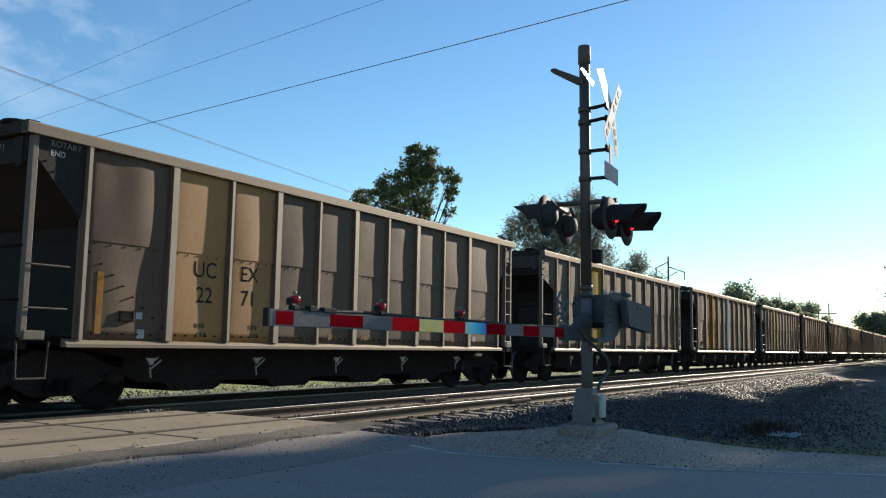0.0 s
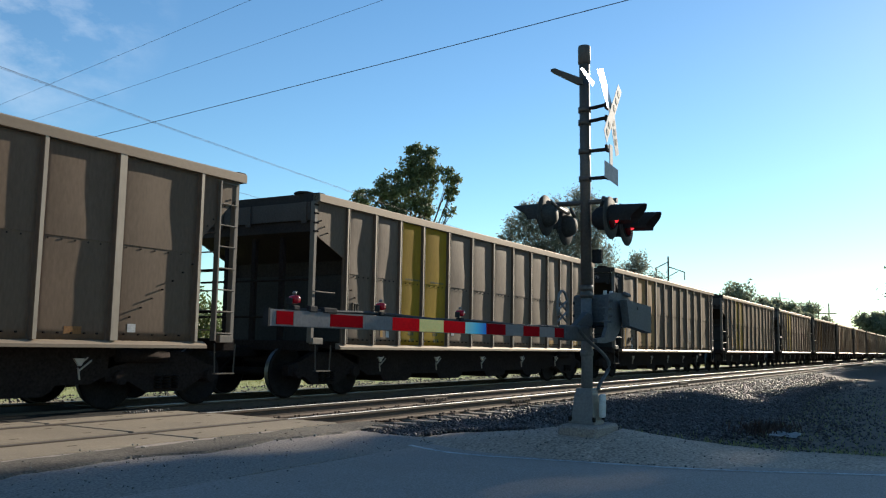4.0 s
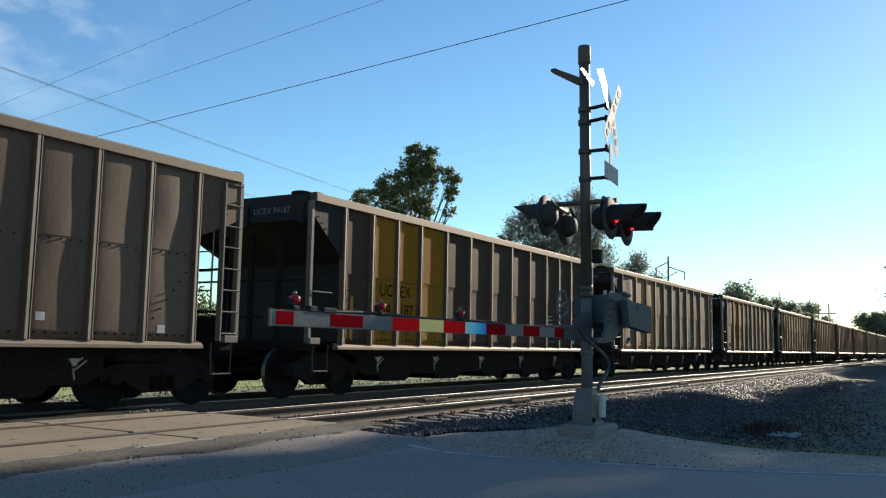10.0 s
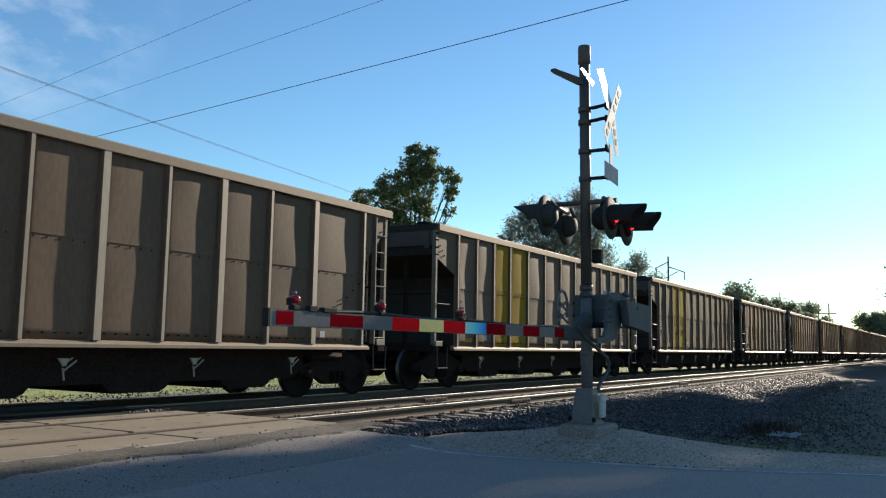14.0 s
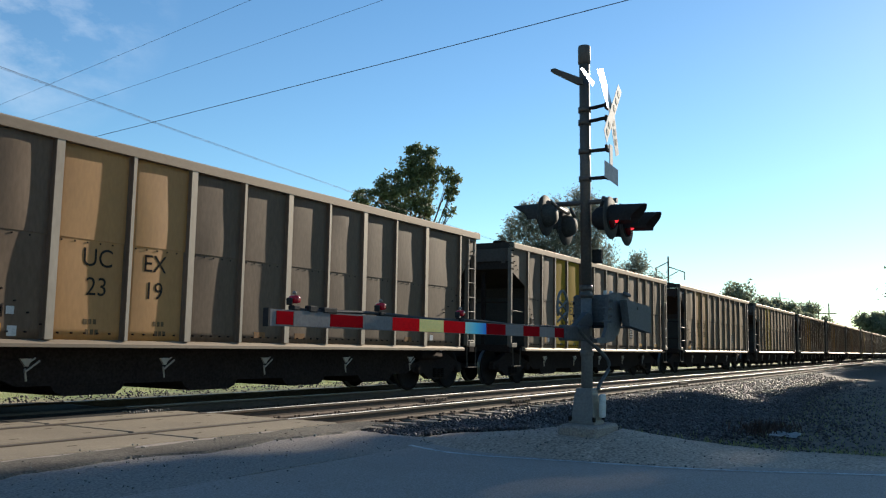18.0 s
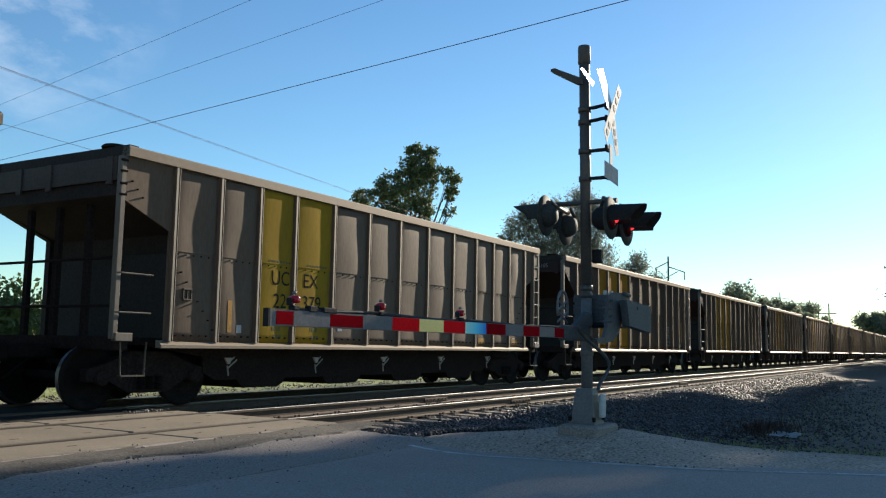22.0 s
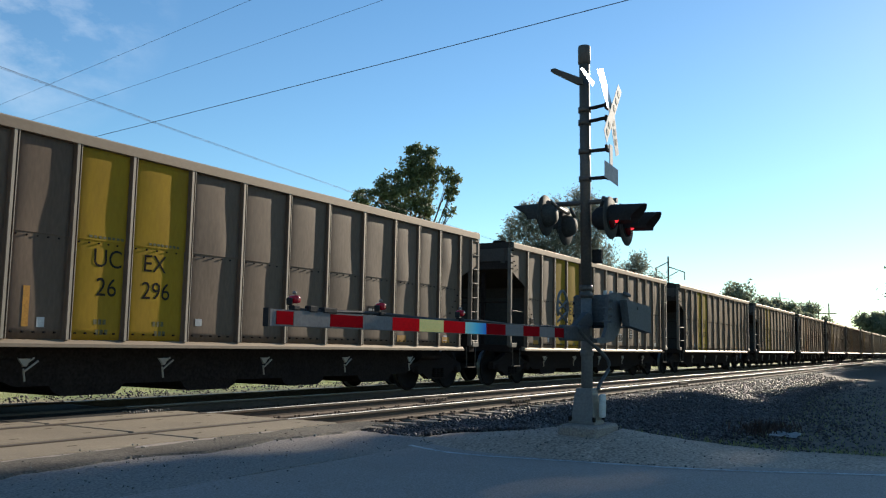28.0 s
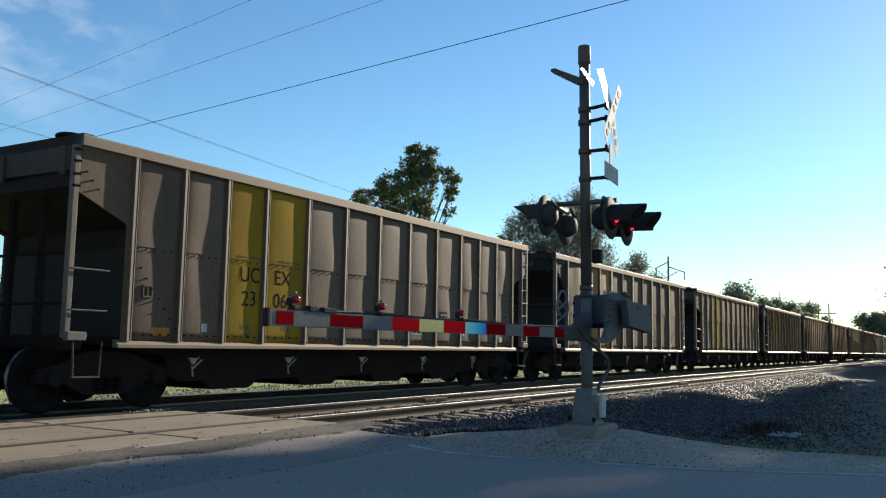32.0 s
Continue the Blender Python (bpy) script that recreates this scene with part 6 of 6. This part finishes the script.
tree(82.0, 35.5, 17.6, [(p + 1.0, q, z, r, 1.0) for p, q, z, r in (
    (-0.7, -2.5, 16.5, 1.55), (-1.7, -0.6, 15.3, 1.5), (-2.8, 1.45, 14.8, 1.6), (-3.6, 3.0, 13.8, 1.4), (-4.1, 4.1, 12.9, 0.8), (0.25, -3.85, 15.6, 1.4), (1.1, -5.0, 14.3, 1.15),
    (-0.9, -1.5, 13.8, 1.9), (-2.2, 0.8, 13.1, 1.7), (0.2, -3.25, 13.5, 1.7), (-3.3, 2.05, 15.7, 0.7), (-1.0, -1.0, 10.5, 2.6), (-2.6, 1.8, 10.8, 1.8), (1.0, -4.2, 10.8, 1.8))],
     "grey-green willow tree with drooping twigs blown by wind", M_WILLOW, 0.36, 27000, 22, droop=0.5, clump=0.21, slim=0.24)
tree(104.5, 34.6, 13.6, ((0, -0.6, 12.0, 1.3, 1.2), (0, 0.6, 10.6, 1.6, 1.0), (0, -2.6, 9.3, 1.7, 0.9), (0, 2.4, 8.6, 2.6, 0.9), (0, -1.0, 8.0, 2.6, 0.8)),
     "grey-green tree top behind the train", M_WILLOW, 0.40, 14000, 23, droop=0.4, clump=0.21, slim=0.26)
# woods far along the line
for k, (x, y, h, w) in enumerate(((225, 48, 17.4, 7.0), (232, 43, 15.0, 6.0), (228, 38, 12.4, 5.5), (240, 36, 11.5, 5.5), (297, 43.5, 18.0, 7.0), (305, 38, 12.0, 6.0), (259, 18.2, 12.9, 5.6), (262, 14.2, 11.0, 5.5), (285, 13, 11.0, 6.0), (330, 52, 14, 7), (262, 21.5, 8.0, 3.8))):
    rnd = random.Random(60 + k)
    h *= 1.22
    tree(x, y, h, [(rnd.uniform(-0.5, 0.5) * w, rnd.uniform(-0.62, 0.62) * w, h * rnd.uniform(0.45, 0.78), w * rnd.uniform(0.35, 0.5), 0.8) for _ in range(6)] + [(0, 0, h * 0.55, w * 0.62, 0.75)],
         "pale green tree far along the railway", M_FAR, 0.8, 5200, 70 + k, clump=0.22)
# low thicket beyond the far track
for k in range(16):
    rnd = random.Random(200 + k)
    x, y, h = 4 + k * 6.2 + rnd.uniform(-2, 2), 46 + rnd.uniform(-4, 8), rnd.uniform(3.6, 6.0)
    if abs(x - 59) < 4:
        continue
    tree(x, y, h, [(rnd.uniform(-2, 2), rnd.uniform(-2, 2), h * rnd.uniform(0.35, 0.75), h * rnd.uniform(0.22, 0.34), 0.9) for _ in range(6)],
         "green thicket tree beyond the tracks", M_OAK if k % 3 else M_COTTON, 0.32, 3600, 300 + k, clump=0.25)
# unseen trees placed on the near side to throw the shade over the road and the verge
for k, (x, y, h, r) in enumerate(((59, -5.0, 19.5, 5.0), (71, -5.0, 20.8, 5.0), (80, 0.6, 9.8, 4.2), (90, 1.0, 13.5, 4.2), (100, 1.5, 14.5, 4.2), (110, 2.0, 13.0, 4.2), (121, 2.5, 11.0, 4.2), (132, 3.1, 9.0, 4.2), (144, 3.5, 9.0, 4.2))):
    rnd = random.Random(400 + k)
    if k < 2:
        # tall dense crowns, steep towards the tracks, outlined to give the shade its edge
        blobs = []
        for z in span(4.0, h - 0.4, 13 if k == 0 else 14):
            if k == 0:
                out = 6.2 if z < 8 else 5.2 if z < 11.6 else 6.3 if z < 17.3 else 4.9
            else:
                out = 7.0 - 0.3 * max(0, z - 9.5) if z < 15.2 else 5.1 + 0.33 * (20.5 - z)
            blobs += [(rnd.uniform(-1.2, 1.2), out - 0.7 - 1.05 * q + rnd.uniform(-0.2, 0.12), z + rnd.uniform(-0.35, 0.35), rnd.uniform(0.66, 0.92), 0.9) for q in range(int((out + 4.4) / 1.05)) if rnd.random() < (0.97 if k == 0 and z > 13.5 else 0.8)]
    else:
        blobs = [(rnd.uniform(-0.6, 0.6) * r, rnd.uniform(-0.6, 0.45) * r, h * rnd.uniform(0.18, 0.80), r * rnd.uniform(0.40, 0.56), 0.9) for _ in range(14)]
    tree(x, y, h, blobs, "leafy tree out of view that shades the verge", M_OAK, 0.40 if k < 2 else 0.5, (56000, 50000)[k] if k < 2 else 12000, 500 + k, clump=0.36 if k < 2 else 0.26)


# grass beyond the far track and weeds on the verge
def tufts(name, count, pick, height, seed, label):
    rng = np.random.RandomState(seed)
    pts = np.array([pick(rng) for _ in range(count)])
    ob = leaves(name, pts, height, seed, M_GRASS, None, droop=-0.75, slim=0.10)
    return tagged(ob, label, "grass", kind="stuff")


def far_grass(rng):
    x, y = rng.uniform(6, 75), rng.uniform(16.2, 27)
    return x, y, ground_z(x, y) - 0.02


def verge(rng):
    x, y = 10.5 + 24 * rng.beta(1, 1.6), rng.uniform(-2.5, 4.3)
    return x, y, ground_z(x, y) - 0.01


tufts("grass", 26000, far_grass, 0.12, 31, "dry yellow-green grass beyond the far track")


def stalks(rng):
    x, y = 16.6 + 1.0 * rng.normal() * 0.45, 3.1 + 0.25 * rng.normal()
    return x, y, ground_z(x, y) - 0.01


M_DEAD = leaf_material("dead_stalk", (0.075, 0.042, 0.030), (0.045, 0.028, 0.022))
dead = leaves("dead_weeds", np.array([stalks(np.random.RandomState(900 + k)) for k in range(260)]), 0.22, 33, M_DEAD, None, droop=-0.7, slim=0.12)
tagged(dead, "reddish-brown dead weeds on the verge", "weeds", kind="stuff")
tufts("weeds", 7000, verge, 0.075, 32, "sparse low weeds on the shaded verge")


# ---- what moves ----
START_X = 13.96                   # centre of the first full car at the start


LAG = ((0, 0.26), (1, 0.25), (2, 0.29), (3, 0.20), (4, 0.09), (6, 0.07), (7, 0.0), (8, -0.06), (9, -0.15), (10, -0.18), (11, -0.16), (12, -0.24), (13, -0.10), (14, -0.05),
       (16.5, 0.0), (17, 0.08), (18, 0.15), (19, 0.17), (20, 0.20), (21, 0.27), (22, 0.20), (23, 0.34), (24, 0.24), (25, 0.24), (28, 0.28), (29, 0.25), (30, 0.31), (31, -0.10), (32, -0.10))


def run(t):
    """Metres that the train has gone after t seconds; its pace wavers a little."""
    for (a, p), (b, q) in zip(LAG, LAG[1:]):
        if a <= t <= b:
            return 10.6393 * t + 0.01469 * t * t + p + (q - p) * (t - a) / (b - a)


def motions():
    for k, car in enumerate(cars):
        x0 = START_X + (k - 1) * PITCH_CAR
        walk(car, [(t, pose(x0 - run(t), FAR_Y, 0)) for t in span(0.0, 32.0, 32)])
        # the wheels roll while the car passes close by
        near = [i for i in range(961) if -9.0 < x0 - run(i / 30) < 27.0]
        if not near:
            continue
        for truck in car.children:
            for ws in truck.children:
                if ws.name.startswith("wheelset"):
                    p0 = ws.matrix_basis.translation.copy()
                    first = run(near[0] / 30)
                    rows = [(i / 30, pose(*p0, 0, -math.degrees((run(i / 30) - first) / 0.459), 0)) for i in near]
                    if near[0] > 0:
                        rows.insert(0, (0.0, pose(*p0)))
                    if near[-1] < 960:
                        rows.append((32.0, rows[-1][1]))
                    walk(ws, rows)


motions()
